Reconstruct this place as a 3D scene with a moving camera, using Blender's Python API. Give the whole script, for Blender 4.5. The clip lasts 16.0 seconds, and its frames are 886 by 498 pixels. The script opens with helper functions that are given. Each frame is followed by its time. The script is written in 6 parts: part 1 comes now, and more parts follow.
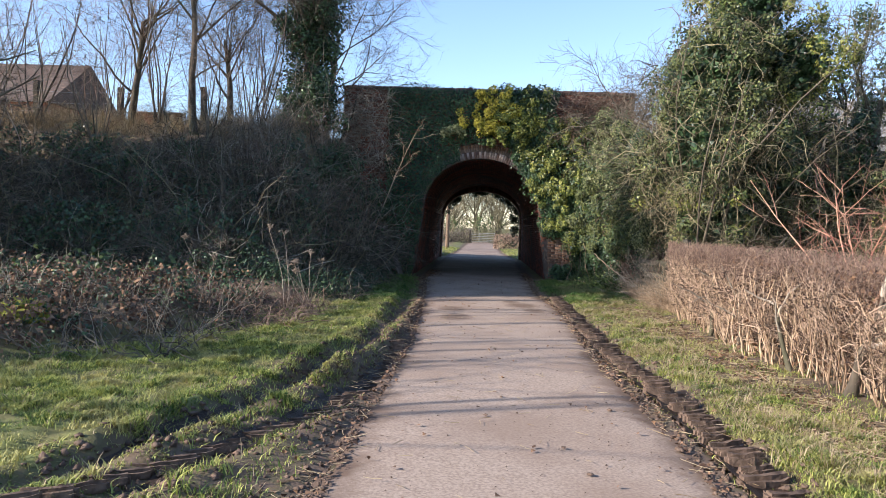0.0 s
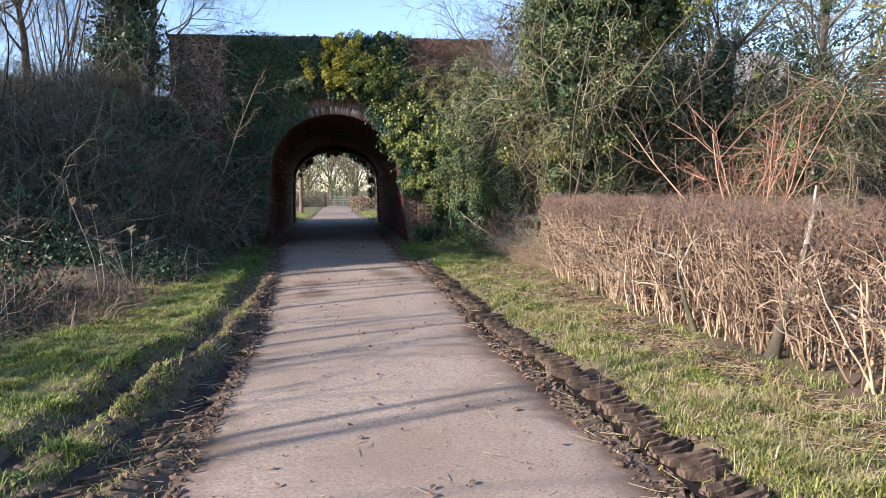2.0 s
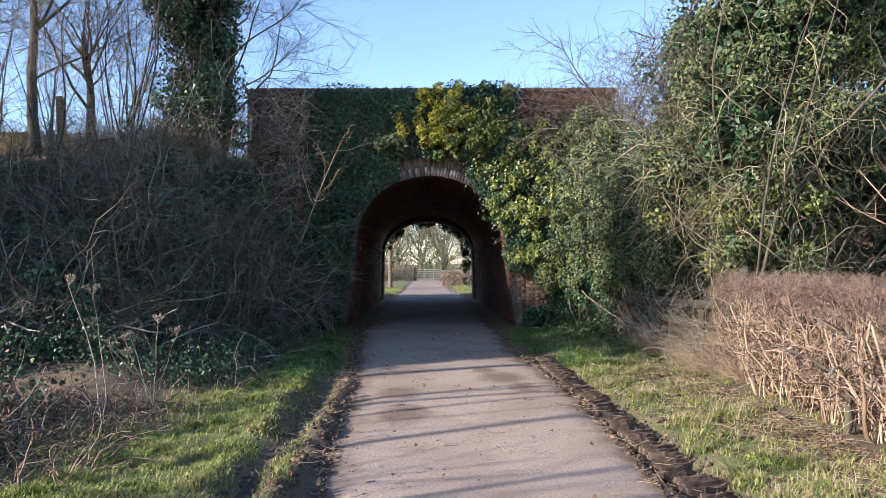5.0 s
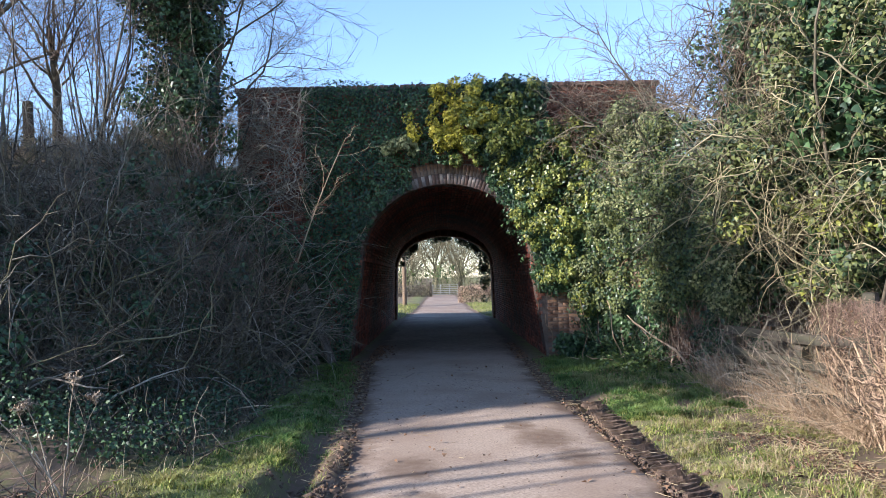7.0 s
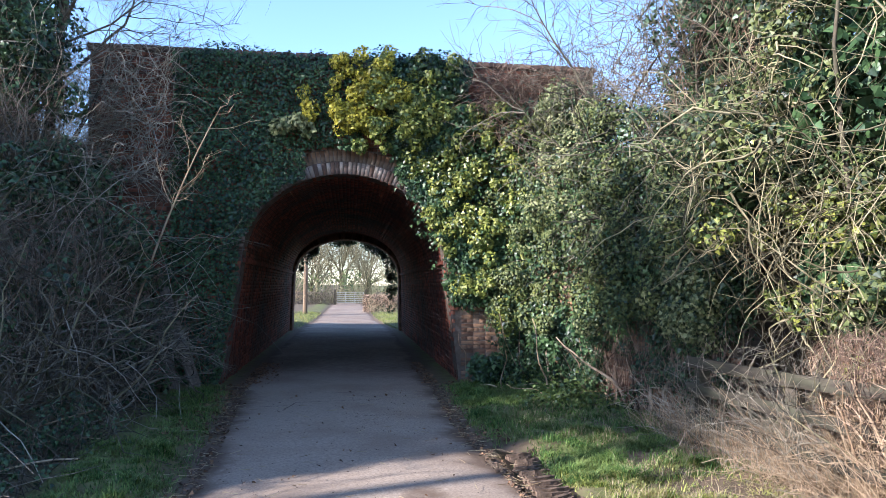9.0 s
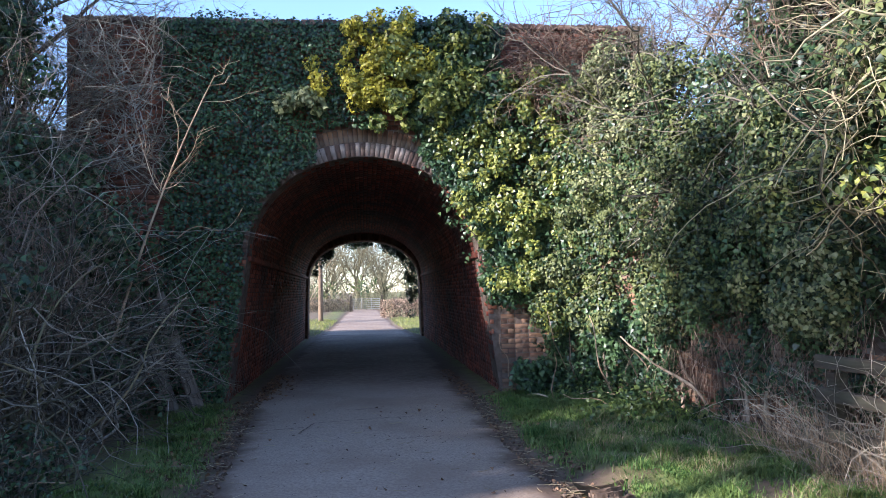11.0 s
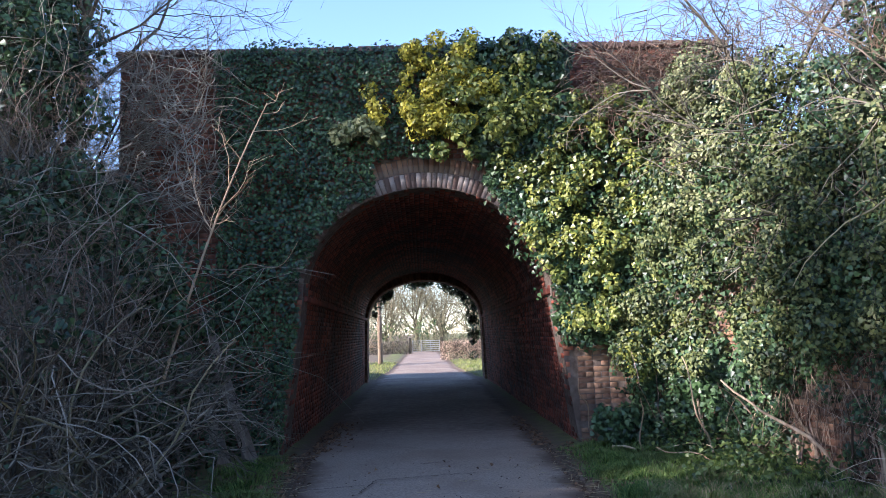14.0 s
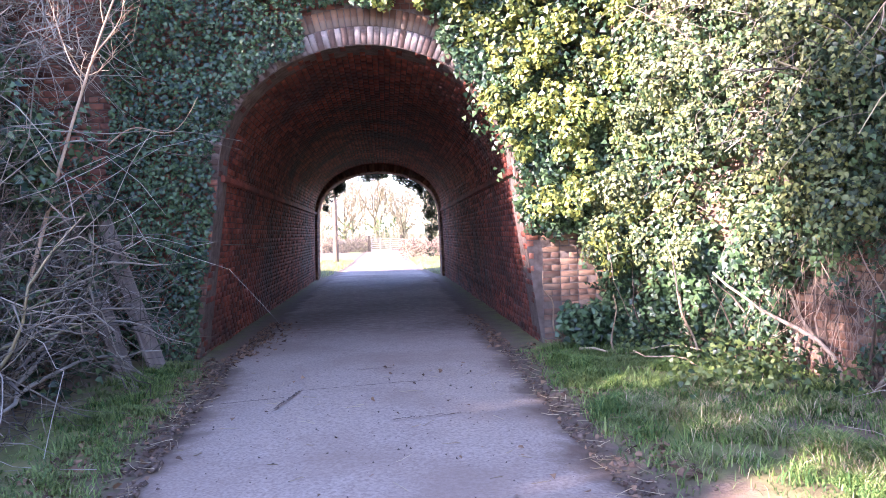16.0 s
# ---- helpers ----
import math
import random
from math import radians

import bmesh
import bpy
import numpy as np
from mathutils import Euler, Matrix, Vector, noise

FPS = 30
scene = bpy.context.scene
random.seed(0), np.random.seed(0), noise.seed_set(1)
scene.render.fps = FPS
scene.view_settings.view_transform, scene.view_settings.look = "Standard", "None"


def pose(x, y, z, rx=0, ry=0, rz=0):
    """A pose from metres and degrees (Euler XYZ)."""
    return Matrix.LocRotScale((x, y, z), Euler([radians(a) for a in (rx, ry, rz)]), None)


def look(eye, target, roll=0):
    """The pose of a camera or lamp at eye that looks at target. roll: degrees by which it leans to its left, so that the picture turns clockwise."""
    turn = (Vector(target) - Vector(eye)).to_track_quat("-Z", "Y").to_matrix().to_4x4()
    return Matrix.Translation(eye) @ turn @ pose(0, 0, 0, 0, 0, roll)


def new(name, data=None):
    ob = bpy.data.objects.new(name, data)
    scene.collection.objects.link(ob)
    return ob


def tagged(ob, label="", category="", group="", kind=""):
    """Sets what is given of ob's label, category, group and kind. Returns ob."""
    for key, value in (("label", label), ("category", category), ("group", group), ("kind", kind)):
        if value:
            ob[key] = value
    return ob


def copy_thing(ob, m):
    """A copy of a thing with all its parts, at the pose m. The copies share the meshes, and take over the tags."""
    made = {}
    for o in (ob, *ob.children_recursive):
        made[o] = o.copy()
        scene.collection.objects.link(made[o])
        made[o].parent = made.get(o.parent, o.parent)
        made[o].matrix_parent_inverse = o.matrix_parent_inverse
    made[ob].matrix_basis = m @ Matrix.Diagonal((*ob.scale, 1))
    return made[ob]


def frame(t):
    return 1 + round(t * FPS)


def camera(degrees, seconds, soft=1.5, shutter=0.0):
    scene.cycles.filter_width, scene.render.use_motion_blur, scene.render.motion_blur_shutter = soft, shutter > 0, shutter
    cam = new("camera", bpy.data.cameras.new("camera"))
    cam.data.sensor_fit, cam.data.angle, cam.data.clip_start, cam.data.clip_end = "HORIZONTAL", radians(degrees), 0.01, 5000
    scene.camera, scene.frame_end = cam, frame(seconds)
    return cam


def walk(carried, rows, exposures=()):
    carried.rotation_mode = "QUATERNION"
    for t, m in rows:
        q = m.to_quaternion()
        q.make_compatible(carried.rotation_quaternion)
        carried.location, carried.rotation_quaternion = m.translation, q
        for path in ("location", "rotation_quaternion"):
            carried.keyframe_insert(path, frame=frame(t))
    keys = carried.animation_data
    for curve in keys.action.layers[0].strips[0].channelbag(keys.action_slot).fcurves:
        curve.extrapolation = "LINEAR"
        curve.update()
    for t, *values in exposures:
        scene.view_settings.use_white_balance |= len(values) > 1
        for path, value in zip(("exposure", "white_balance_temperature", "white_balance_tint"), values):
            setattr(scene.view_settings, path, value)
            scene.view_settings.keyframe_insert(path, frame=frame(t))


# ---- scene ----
cam = camera(63.2, 16.0, soft=0.5)
PATH = [
    (0, (0.056, -22.626, 1.589), (-0.05, -20.63, 1.527), 2.2),
    (0.5, (0.048, -22.353, 1.564), (0.098, -20.355, 1.487), 1.6),
    (1, (0.008, -21.99, 1.576), (0.233, -20.006, 1.456), 0.3),
    (1.5, (0.07, -21.519, 1.567), (0.368, -19.547, 1.421), -0.2),
    (2, (0.036, -21.055, 1.57), (0.323, -19.082, 1.406), -0.7),
    (2.5, (0.013, -20.509, 1.573), (0.294, -18.532, 1.463), -0.2),
    (3, (0.069, -19.975, 1.589), (0.317, -17.99, 1.606), 0.3),
    (3.5, (0.038, -19.416, 1.577), (0.246, -17.427, 1.588), 0.6),
    (4, (0.037, -18.796, 1.572), (0.184, -16.802, 1.601), 0.5),
    (4.5, (-0.053, -18.205, 1.561), (0.028, -16.206, 1.592), -0.2),
    (4.7, (-0.092, -17.982, 1.569), (-0.026, -15.983, 1.603), -0.3),
    (6.8, (-0.141, -15.65, 1.791), (-0.143, -13.652, 1.879), -1.2),
    (7, (-0.136, -15.406, 1.758), (-0.129, -13.407, 1.837), -1.2),
    (7.5, (-0.001, -14.839, 1.744), (0.134, -12.844, 1.79), -0.9),
    (8, (0.061, -14.248, 1.762), (0.256, -12.258, 1.802), -0.4),
    (8.5, (0.062, -13.633, 1.77), (0.334, -11.653, 1.83), -0.1),
    (9, (0.083, -13.032, 1.766), (0.34, -11.051, 1.868), 0.6),
    (9.5, (-0.017, -12.428, 1.725), (0.206, -10.442, 1.817), 0.8),
    (9.7, (-0.017, -12.21, 1.732), (0.186, -10.222, 1.821), 1.0),
    (11.8, (-0.043, -10.811, 1.58), (0.217, -8.839, 1.79), -2.8),
    (12, (-0.047, -10.673, 1.595), (0.236, -8.71, 1.852), -2.8),
    (12.5, (0.031, -10.479, 1.653), (0.374, -8.534, 1.971), -2.5),
    (13, (0.011, -10.472, 1.661), (0.231, -8.512, 1.991), -1.9),
    (13.5, (-0.089, -10.466, 1.661), (-0.019, -8.493, 1.982), -1.7),
    (14, (-0.1, -10.415, 1.621), (-0.035, -8.43, 1.854), -1.9),
    (14.5, (-0.023, -10.224, 1.543), (0.175, -8.24, 1.696), -2.3),
    (15, (0.12, -9.834, 1.475), (0.364, -7.849, 1.508), -1.7),
    (15.5, (0.104, -9.359, 1.455), (0.337, -7.372, 1.427), -1.4),
    (16, (0.17, -8.852, 1.451), (0.33, -6.858, 1.405), -1.7),
]
walk(cam, [(t, look(eye, target, roll)) for t, eye, target, roll in PATH],
     exposures=[(0, 1.12, 6200, 17), (4.5, 1.18, 6000, 16), (7, 1.35, 5850, 15), (9.5, 1.65, 5650, 15), (11.8, 1.72, 5750, 20), (13.5, 1.65, 5700, 18), (14.0, 1.75, 5750, 21), (14.5, 2.05, 5800, 26), (14.8, 2.55, 5850, 32), (15.3, 3.15, 6000, 40), (16, 3.45, 6050, 43)])

# ---- sky and sun ----
SUN_FROM = Vector((-0.925, -0.38, 0.0)).normalized()
SUN_UP = radians(24)
world = bpy.data.worlds.new("world")
scene.world = world
world.use_nodes = True
sky = world.node_tree.nodes.new("ShaderNodeTexSky")
sky.sky_type = 'NISHITA'
sky.sun_disc = False
sky.sun_elevation = SUN_UP
sky.sun_rotation = math.atan2(SUN_FROM.x, SUN_FROM.y)
sky.air_density, sky.dust_density, sky.ozone_density = 1.0, 0.3, 2.2
world.node_tree.links.new(sky.outputs[0], world.node_tree.nodes["Background"].inputs[0])
world.node_tree.nodes["Background"].inputs[1].default_value = 0.14
sun_data = bpy.data.lights.new("sun", 'SUN')
sun_data.energy, sun_data.angle, sun_data.color = 5.0, radians(0.6), (1.0, 0.91, 0.77)
sun = new("sun", sun_data)
sun.matrix_world = look(SUN_FROM * math.cos(SUN_UP) * 60 + Vector((0, 0, math.sin(SUN_UP) * 60)), (0, 0, 0))

rng = np.random.default_rng(11)


# ---- materials ----
def surface(name, dark, light, grain=8.0, rough=0.8, bump=0.2, bump_scale=60.0, vary=0.0, blotch=None,
            blotch_scale=1.2, blotch_amount=0.5, through_light=0.0, gloss=0.3, stretch=(1, 1, 1)):
    """Two-scale procedural surface: grain between dark and light, larger blotches, random shift per piece, bump."""
    m = bpy.data.materials.new(name)
    m.use_nodes = True
    nt, b = m.node_tree, m.node_tree.nodes["Principled BSDF"]
    add = nt.nodes.new
    co = add("ShaderNodeTexCoord")
    mp = add("ShaderNodeMapping")
    mp.inputs["Scale"].default_value = stretch
    nt.links.new(co.outputs["Object"], mp.inputs[0])
    n1 = add("ShaderNodeTexNoise")
    n1.inputs["Scale"].default_value, n1.inputs["Detail"].default_value = grain, 6
    nt.links.new(mp.outputs[0], n1.inputs["Vector"])
    ramp = add("ShaderNodeValToRGB")
    ramp.color_ramp.elements[0].position, ramp.color_ramp.elements[1].position = 0.32, 0.68
    ramp.color_ramp.elements[0].color, ramp.color_ramp.elements[1].color = (*dark, 1), (*light, 1)
    fac = n1.outputs["Fac"]
    if vary:
        geo, info = add("ShaderNodeNewGeometry"), add("ShaderNodeObjectInfo")
        s = add("ShaderNodeMath")
        s.operation = 'ADD'
        nt.links.new(geo.outputs["Random Per Island"], s.inputs[0])
        nt.links.new(info.outputs["Random"], s.inputs[1])
        fr = add("ShaderNodeMath")
        fr.operation = 'FRACT'
        nt.links.new(s.outputs[0], fr.inputs[0])
        mx = add("ShaderNodeMapRange")
        mx.inputs["To Min"].default_value, mx.inputs["To Max"].default_value = -vary, vary
        nt.links.new(fr.outputs[0], mx.inputs[0])
        s2 = add("ShaderNodeMath")
        nt.links.new(mx.outputs[0], s2.inputs[0])
        nt.links.new(fac, s2.inputs[1])
        fac = s2.outputs[0]
    nt.links.new(fac, ramp.inputs[0])
    col = ramp.outputs[0]
    if blotch:
        n2 = add("ShaderNodeTexNoise")
        n2.inputs["Scale"].default_value, n2.inputs["Detail"].default_value = blotch_scale, 5
        nt.links.new(mp.outputs[0], n2.inputs["Vector"])
        r2 = add("ShaderNodeMapRange")
        r2.inputs["From Min"].default_value, r2.inputs["From Max"].default_value = 0.45, 0.65
        r2.inputs["To Max"].default_value = blotch_amount
        nt.links.new(n2.outputs["Fac"], r2.inputs[0])
        mix = add("ShaderNodeMix")
        mix.data_type = 'RGBA'
        mix.inputs[7].default_value = (*blotch, 1)
        nt.links.new(r2.outputs[0], mix.inputs[0])
        nt.links.new(col, mix.inputs[6])
        col = mix.outputs[2]
    nt.links.new(col, b.inputs["Base Color"])
    b.inputs["Roughness"].default_value = rough
    b.inputs["Specular IOR Level"].default_value = gloss
    if bump:
        n3, bp = add("ShaderNodeTexNoise"), add("ShaderNodeBump")
        n3.inputs["Scale"].default_value, n3.inputs["Detail"].default_value = bump_scale, 4
        nt.links.new(mp.outputs[0], n3.inputs["Vector"])
        bp.inputs["Strength"].default_value, bp.inputs["Distance"].default_value = bump, 0.01
        nt.links.new(n3.outputs["Fac"], bp.inputs["Height"])
        nt.links.new(bp.outputs[0], b.inputs["Normal"])
    if through_light:
        tr, ms = add("ShaderNodeBsdfTranslucent"), add("ShaderNodeMixShader")
        nt.links.new(col, tr.inputs[0])
        ms.inputs[0].default_value = through_light
        nt.links.new(b.outputs[0], ms.inputs[1])
        nt.links.new(tr.outputs[0], ms.inputs[2])
        nt.links.new(ms.outputs[0], nt.nodes["Material Output"].inputs[0])
    m["colour"] = "ramp"
    return m


def attribute_mix(m, attribute, colour, colour2, scale):
    """Lays a second earth colour over a surface where the mesh attribute says so."""
    nt, b = m.node_tree, m.node_tree.nodes["Principled BSDF"]
    old = b.inputs["Base Color"].links[0].from_socket
    at, n, mix, mix2 = (nt.nodes.new(k) for k in ("ShaderNodeAttribute", "ShaderNodeTexNoise", "ShaderNodeMix", "ShaderNodeMix"))
    at.attribute_name = attribute
    co = nt.nodes.new("ShaderNodeTexCoord")
    nt.links.new(co.outputs["Object"], n.inputs["Vector"])
    n.inputs["Scale"].default_value, n.inputs["Detail"].default_value = scale, 6
    mix2.data_type = mix.data_type = 'RGBA'
    mix2.inputs[6].default_value, mix2.inputs[7].default_value = (*colour, 1), (*colour2, 1)
    nt.links.new(n.outputs["Fac"], mix2.inputs[0])
    ov = nt.nodes.new("ShaderNodeMath")
    ov.operation = 'MULTIPLY_ADD'
    ov.inputs[1].default_value, ov.inputs[2].default_value = 1.6, -0.8
    nt.links.new(n.outputs["Fac"], ov.inputs[0])
    sm = nt.nodes.new("ShaderNodeMath")
    sm.use_clamp = True
    nt.links.new(at.outputs["Fac"], sm.inputs[0])
    nt.links.new(ov.outputs[0], sm.inputs[1])
    gate = nt.nodes.new("ShaderNodeMath")
    gate.operation = 'MULTIPLY'
    gate.use_clamp = True
    nt.links.new(sm.outputs[0], gate.inputs[0])
    four = nt.nodes.new("ShaderNodeMath")
    four.operation = 'MULTIPLY'
    four.use_clamp = True
    four.inputs[1].default_value = 3.0
    nt.links.new(at.outputs["Fac"], four.inputs[0])
    nt.links.new(four.outputs[0], gate.inputs[1])
    nt.links.new(gate.outputs[0], mix.inputs[0])
    nt.links.new(old, mix.inputs[6])
    nt.links.new(mix2.outputs[2], mix.inputs[7])
    nt.links.new(mix.outputs[2], b.inputs["Base Color"])


M_ROAD = surface("road_surface", (0.235, 0.178, 0.136), (0.395, 0.312, 0.245), 45, 0.9, 0.3, 160, blotch=(0.225, 0.160, 0.117), blotch_scale=0.8, blotch_amount=0.65)
attribute_mix(M_ROAD, "dirt_dark", (0.065, 0.042, 0.028), (0.185, 0.125, 0.088), 7)
M_SOIL = surface("verge_soil", (0.09, 0.075, 0.035), (0.17, 0.16, 0.06), 5, 0.95, 0.8, 40, blotch=(0.13, 0.17, 0.045), blotch_scale=1.5, blotch_amount=0.7)
attribute_mix(M_SOIL, "mud", (0.062, 0.043, 0.030), (0.18, 0.126, 0.088), 9)
M_CLOD = surface("churned_mud", (0.055, 0.037, 0.026), (0.175, 0.118, 0.084), 14, 0.8, 0.9, 50)
# wet mud with the shade of deep gaps added to its colour
M_MUDBED = surface("wet_shaded_mud", (0.014, 0.009, 0.006), (0.045, 0.029, 0.020), 9, 0.5, 0.9, 60)
M_GRASS = surface("grass_blades", (0.085, 0.140, 0.030), (0.38, 0.405, 0.105), 1.4, 0.6, 0, vary=0.40, blotch=(0.46, 0.39, 0.17), blotch_scale=2.0, blotch_amount=0.65, through_light=0.3)
# greener grass for the bridge end, its shade mixed into the colour
M_SHADEGRASS = surface("shaded_green_grass", (0.050, 0.115, 0.028), (0.20, 0.285, 0.075), 1.4, 0.6, 0, vary=0.36, blotch=(0.24, 0.22, 0.10), blotch_scale=2.2, blotch_amount=0.35, through_light=0.3)
M_STRAW = surface("dead_grass", (0.26, 0.19, 0.11), (0.46, 0.37, 0.23), 3, 0.7, 0, vary=0.3, through_light=0.15)
M_BRICK = surface("red_brick", (0.12, 0.045, 0.030), (0.27, 0.105, 0.065), 6, 0.9, 0.5, 70, vary=0.34, blotch=(0.10, 0.065, 0.05), blotch_scale=1.3, blotch_amount=0.75)
# lining brick, a deeper red with darker blotches than the face brick
M_BRICKDARK = surface("dark_tunnel_brick", (0.10, 0.027, 0.018), (0.27, 0.068, 0.040), 3, 0.85, 0.5, 60, vary=0.24, blotch=(0.045, 0.032, 0.028), blotch_scale=0.55, blotch_amount=0.75)
M_RING = surface("lime_stained_brick", (0.095, 0.060, 0.048), (0.29, 0.24, 0.21), 9, 0.9, 0.5, 60, vary=0.38, blotch=(0.10, 0.055, 0.042), blotch_scale=3, blotch_amount=0.75)
M_PIER = surface("weathered_pier_brick", (0.12, 0.06, 0.038), (0.25, 0.14, 0.085), 7, 0.9, 0.5, 70, vary=0.36, blotch=(0.13, 0.13, 0.11), blotch_scale=2.5, blotch_amount=0.6)
M_MORTAR = surface("old_mortar", (0.085, 0.06, 0.048), (0.18, 0.14, 0.115), 10, 0.95, 0.6, 80, blotch=(0.07, 0.05, 0.04), blotch_scale=1, blotch_amount=0.6)
M_DARKMORTAR = surface("dark_mortar", (0.028, 0.018, 0.015), (0.075, 0.048, 0.040), 6, 0.95, 0.5, 60)
M_COPING = surface("dark_coping_brick", (0.09, 0.06, 0.05), (0.20, 0.12, 0.09), 8, 0.9, 0.5, 70, vary=0.3)
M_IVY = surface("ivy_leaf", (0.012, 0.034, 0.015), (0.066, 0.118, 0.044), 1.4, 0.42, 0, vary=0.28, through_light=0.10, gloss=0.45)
# lit copies of ivy_leaf: sunlight is part of the green and the yellow
M_IVYLIT = surface("sunlit_ivy_leaf", (0.055, 0.085, 0.016), (0.29, 0.30, 0.065), 2, 0.40, 0, vary=0.38, through_light=0.22, gloss=0.5)
M_IVYGOLD = surface("sunlit_yellow_ivy_leaf", (0.19, 0.18, 0.020), (0.54, 0.47, 0.06), 2, 0.45, 0, vary=0.38, through_light=0.28, gloss=0.4)
M_HOLLY = surface("bush_leaf", (0.020, 0.048, 0.013), (0.11, 0.145, 0.038), 1.2, 0.5, 0, vary=0.36, through_light=0.15, gloss=0.45)
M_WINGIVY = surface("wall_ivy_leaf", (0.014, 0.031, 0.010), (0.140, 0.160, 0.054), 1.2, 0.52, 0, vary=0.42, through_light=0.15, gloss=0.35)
# pale leaf tone that carries the look of ivy in sun
M_GREYLEAF = surface("pale_lit_ivy_leaf", (0.075, 0.095, 0.038), (0.285, 0.29, 0.14), 2.5, 0.55, 0, vary=0.38, through_light=0.18, gloss=0.3)
M_TWIG = surface("bare_twig", (0.050, 0.042, 0.032), (0.20, 0.170, 0.128), 2, 0.85, 0, vary=0.34)
# twig colour lowered to hold the shade of the west bank
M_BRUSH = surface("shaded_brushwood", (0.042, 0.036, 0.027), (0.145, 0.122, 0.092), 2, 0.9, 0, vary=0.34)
M_ROOT = surface("hanging_ivy_root", (0.085, 0.057, 0.042), (0.28, 0.20, 0.145), 5, 0.9, 0, vary=0.4)
M_TWIGRED = surface("reddish_twig", (0.12, 0.075, 0.055), (0.27, 0.185, 0.135), 2, 0.85, 0, vary=0.3)
M_TWIGGREEN = surface("lichened_twig", (0.075, 0.068, 0.038), (0.24, 0.21, 0.125), 3, 0.9, 0, vary=0.34)
# lichened_twig again with lighter highs, sunlight included in the colour
M_TWIGSUNLIT = surface("sunlit_lichened_twig", (0.065, 0.055, 0.030), (0.31, 0.265, 0.160), 3, 0.9, 0, vary=0.42)
M_TWIGPALE = surface("hedge_twig", (0.22, 0.145, 0.090), (0.50, 0.37, 0.245), 3, 0.8, 0, vary=0.34)
M_HEDGE = surface("clipped_hedge_twig", (0.055, 0.034, 0.025), (0.50, 0.36, 0.255), 4, 0.8, 0, vary=0.55)
M_TWIGGREY = surface("grey_woody_stem", (0.15, 0.132, 0.105), (0.36, 0.315, 0.25), 3, 0.85, 0, vary=0.3)
M_IVYBARK = surface("shaggy_ivy_bark", (0.16, 0.115, 0.08), (0.36, 0.28, 0.20), 14, 0.95, 0.9, 40, stretch=(1, 1, 0.2))
M_BARK = surface("tree_bark", (0.055, 0.045, 0.032), (0.16, 0.13, 0.095), 9, 0.95, 0.9, 35, stretch=(1, 1, 0.25), blotch=(0.09, 0.10, 0.05), blotch_scale=2)
M_REDSTEM = surface("red_stem", (0.26, 0.105, 0.075), (0.50, 0.29, 0.19), 3, 0.6, 0, vary=0.3)
M_DEADLEAF = surface("dead_leaf", (0.08, 0.045, 0.028), (0.24, 0.14, 0.08), 6, 0.8, 0, vary=0.35)
M_TIMBER = surface("weathered_timber", (0.032, 0.026, 0.020), (0.095, 0.078, 0.060), 5, 0.9, 0.5, 40, stretch=(5, 0.6, 5), blotch=(0.055, 0.062, 0.036), blotch_scale=2, blotch_amount=0.5)
M_PLANK = surface("grey_board", (0.11, 0.085, 0.068), (0.22, 0.18, 0.145), 4, 0.9, 0.5, 40, stretch=(4, 4, 0.5))
M_POLE = surface("pole_wood", (0.13, 0.09, 0.06), (0.25, 0.18, 0.12), 6, 0.9, 0.3, 40, stretch=(3, 3, 0.3))
M_MOSS = surface("moss", (0.12, 0.13, 0.02), (0.30, 0.29, 0.05), 20, 0.95, 1.0, 90)
M_UMBEL = surface("dry_seed_head", (0.20, 0.145, 0.10), (0.44, 0.35, 0.26), 12, 0.9, 0, vary=0.3)
M_WALL = surface("house_render", (0.20, 0.19, 0.18), (0.30, 0.28, 0.26), 3, 0.9, 0.2, 30)
M_ROOF = surface("roof_tile", (0.060, 0.044, 0.036), (0.125, 0.088, 0.068), 3, 0.9, 0.4, 20)
M_PANE = surface("window_glass", (0.02, 0.025, 0.03), (0.05, 0.06, 0.07), 1, 0.08, 0, gloss=0.6)
M_YELLOW = surface("yellow_paint", (0.62, 0.46, 0.02), (0.80, 0.62, 0.05), 6, 0.5, 0)
M_RED = surface("red_plastic", (0.55, 0.05, 0.025), (0.75, 0.10, 0.05), 6, 0.5, 0)
M_STEEL = surface("galvanised_steel", (0.25, 0.26, 0.26), (0.42, 0.43, 0.42), 8, 0.5, 0)
M_STEEL.node_tree.nodes["Principled BSDF"].inputs["Metallic"].default_value = 0.6


# ---- mesh helpers ----
def mesh_np(name, V, F, material, smooth=False):
    """A mesh from vertex rows and one face array, or a list of face arrays."""
    V = np.asarray(V, np.float32).reshape(-1, 3)
    groups = [np.asarray(f, np.int32) for f in (F if isinstance(F, list) else [F])]
    me = bpy.data.meshes.new(name)
    me.vertices.add(len(V))
    me.vertices.foreach_set("co", V.ravel())
    flat = np.concatenate([g.ravel() for g in groups])
    sizes = np.concatenate([np.full(len(g), g.shape[1], np.int32) for g in groups])
    me.loops.add(len(flat))
    me.loops.foreach_set("vertex_index", flat)
    me.polygons.add(len(sizes))
    me.polygons.foreach_set("loop_start", np.concatenate([[0], np.cumsum(sizes)[:-1]]).astype(np.int32))
    if smooth:
        me.polygons.foreach_set("use_smooth", np.ones(len(sizes), bool))
    me.materials.append(material)
    me.update(calc_edges=True)
    me.validate()
    return me


def part(name, me, parent, label=""):
    ob = new(name, me)
    ob.parent = parent
    many = name.endswith(("tangle", "foliage", "clump", "crown"))
    return tagged(ob, label=label, kind="stuff" if many else "")


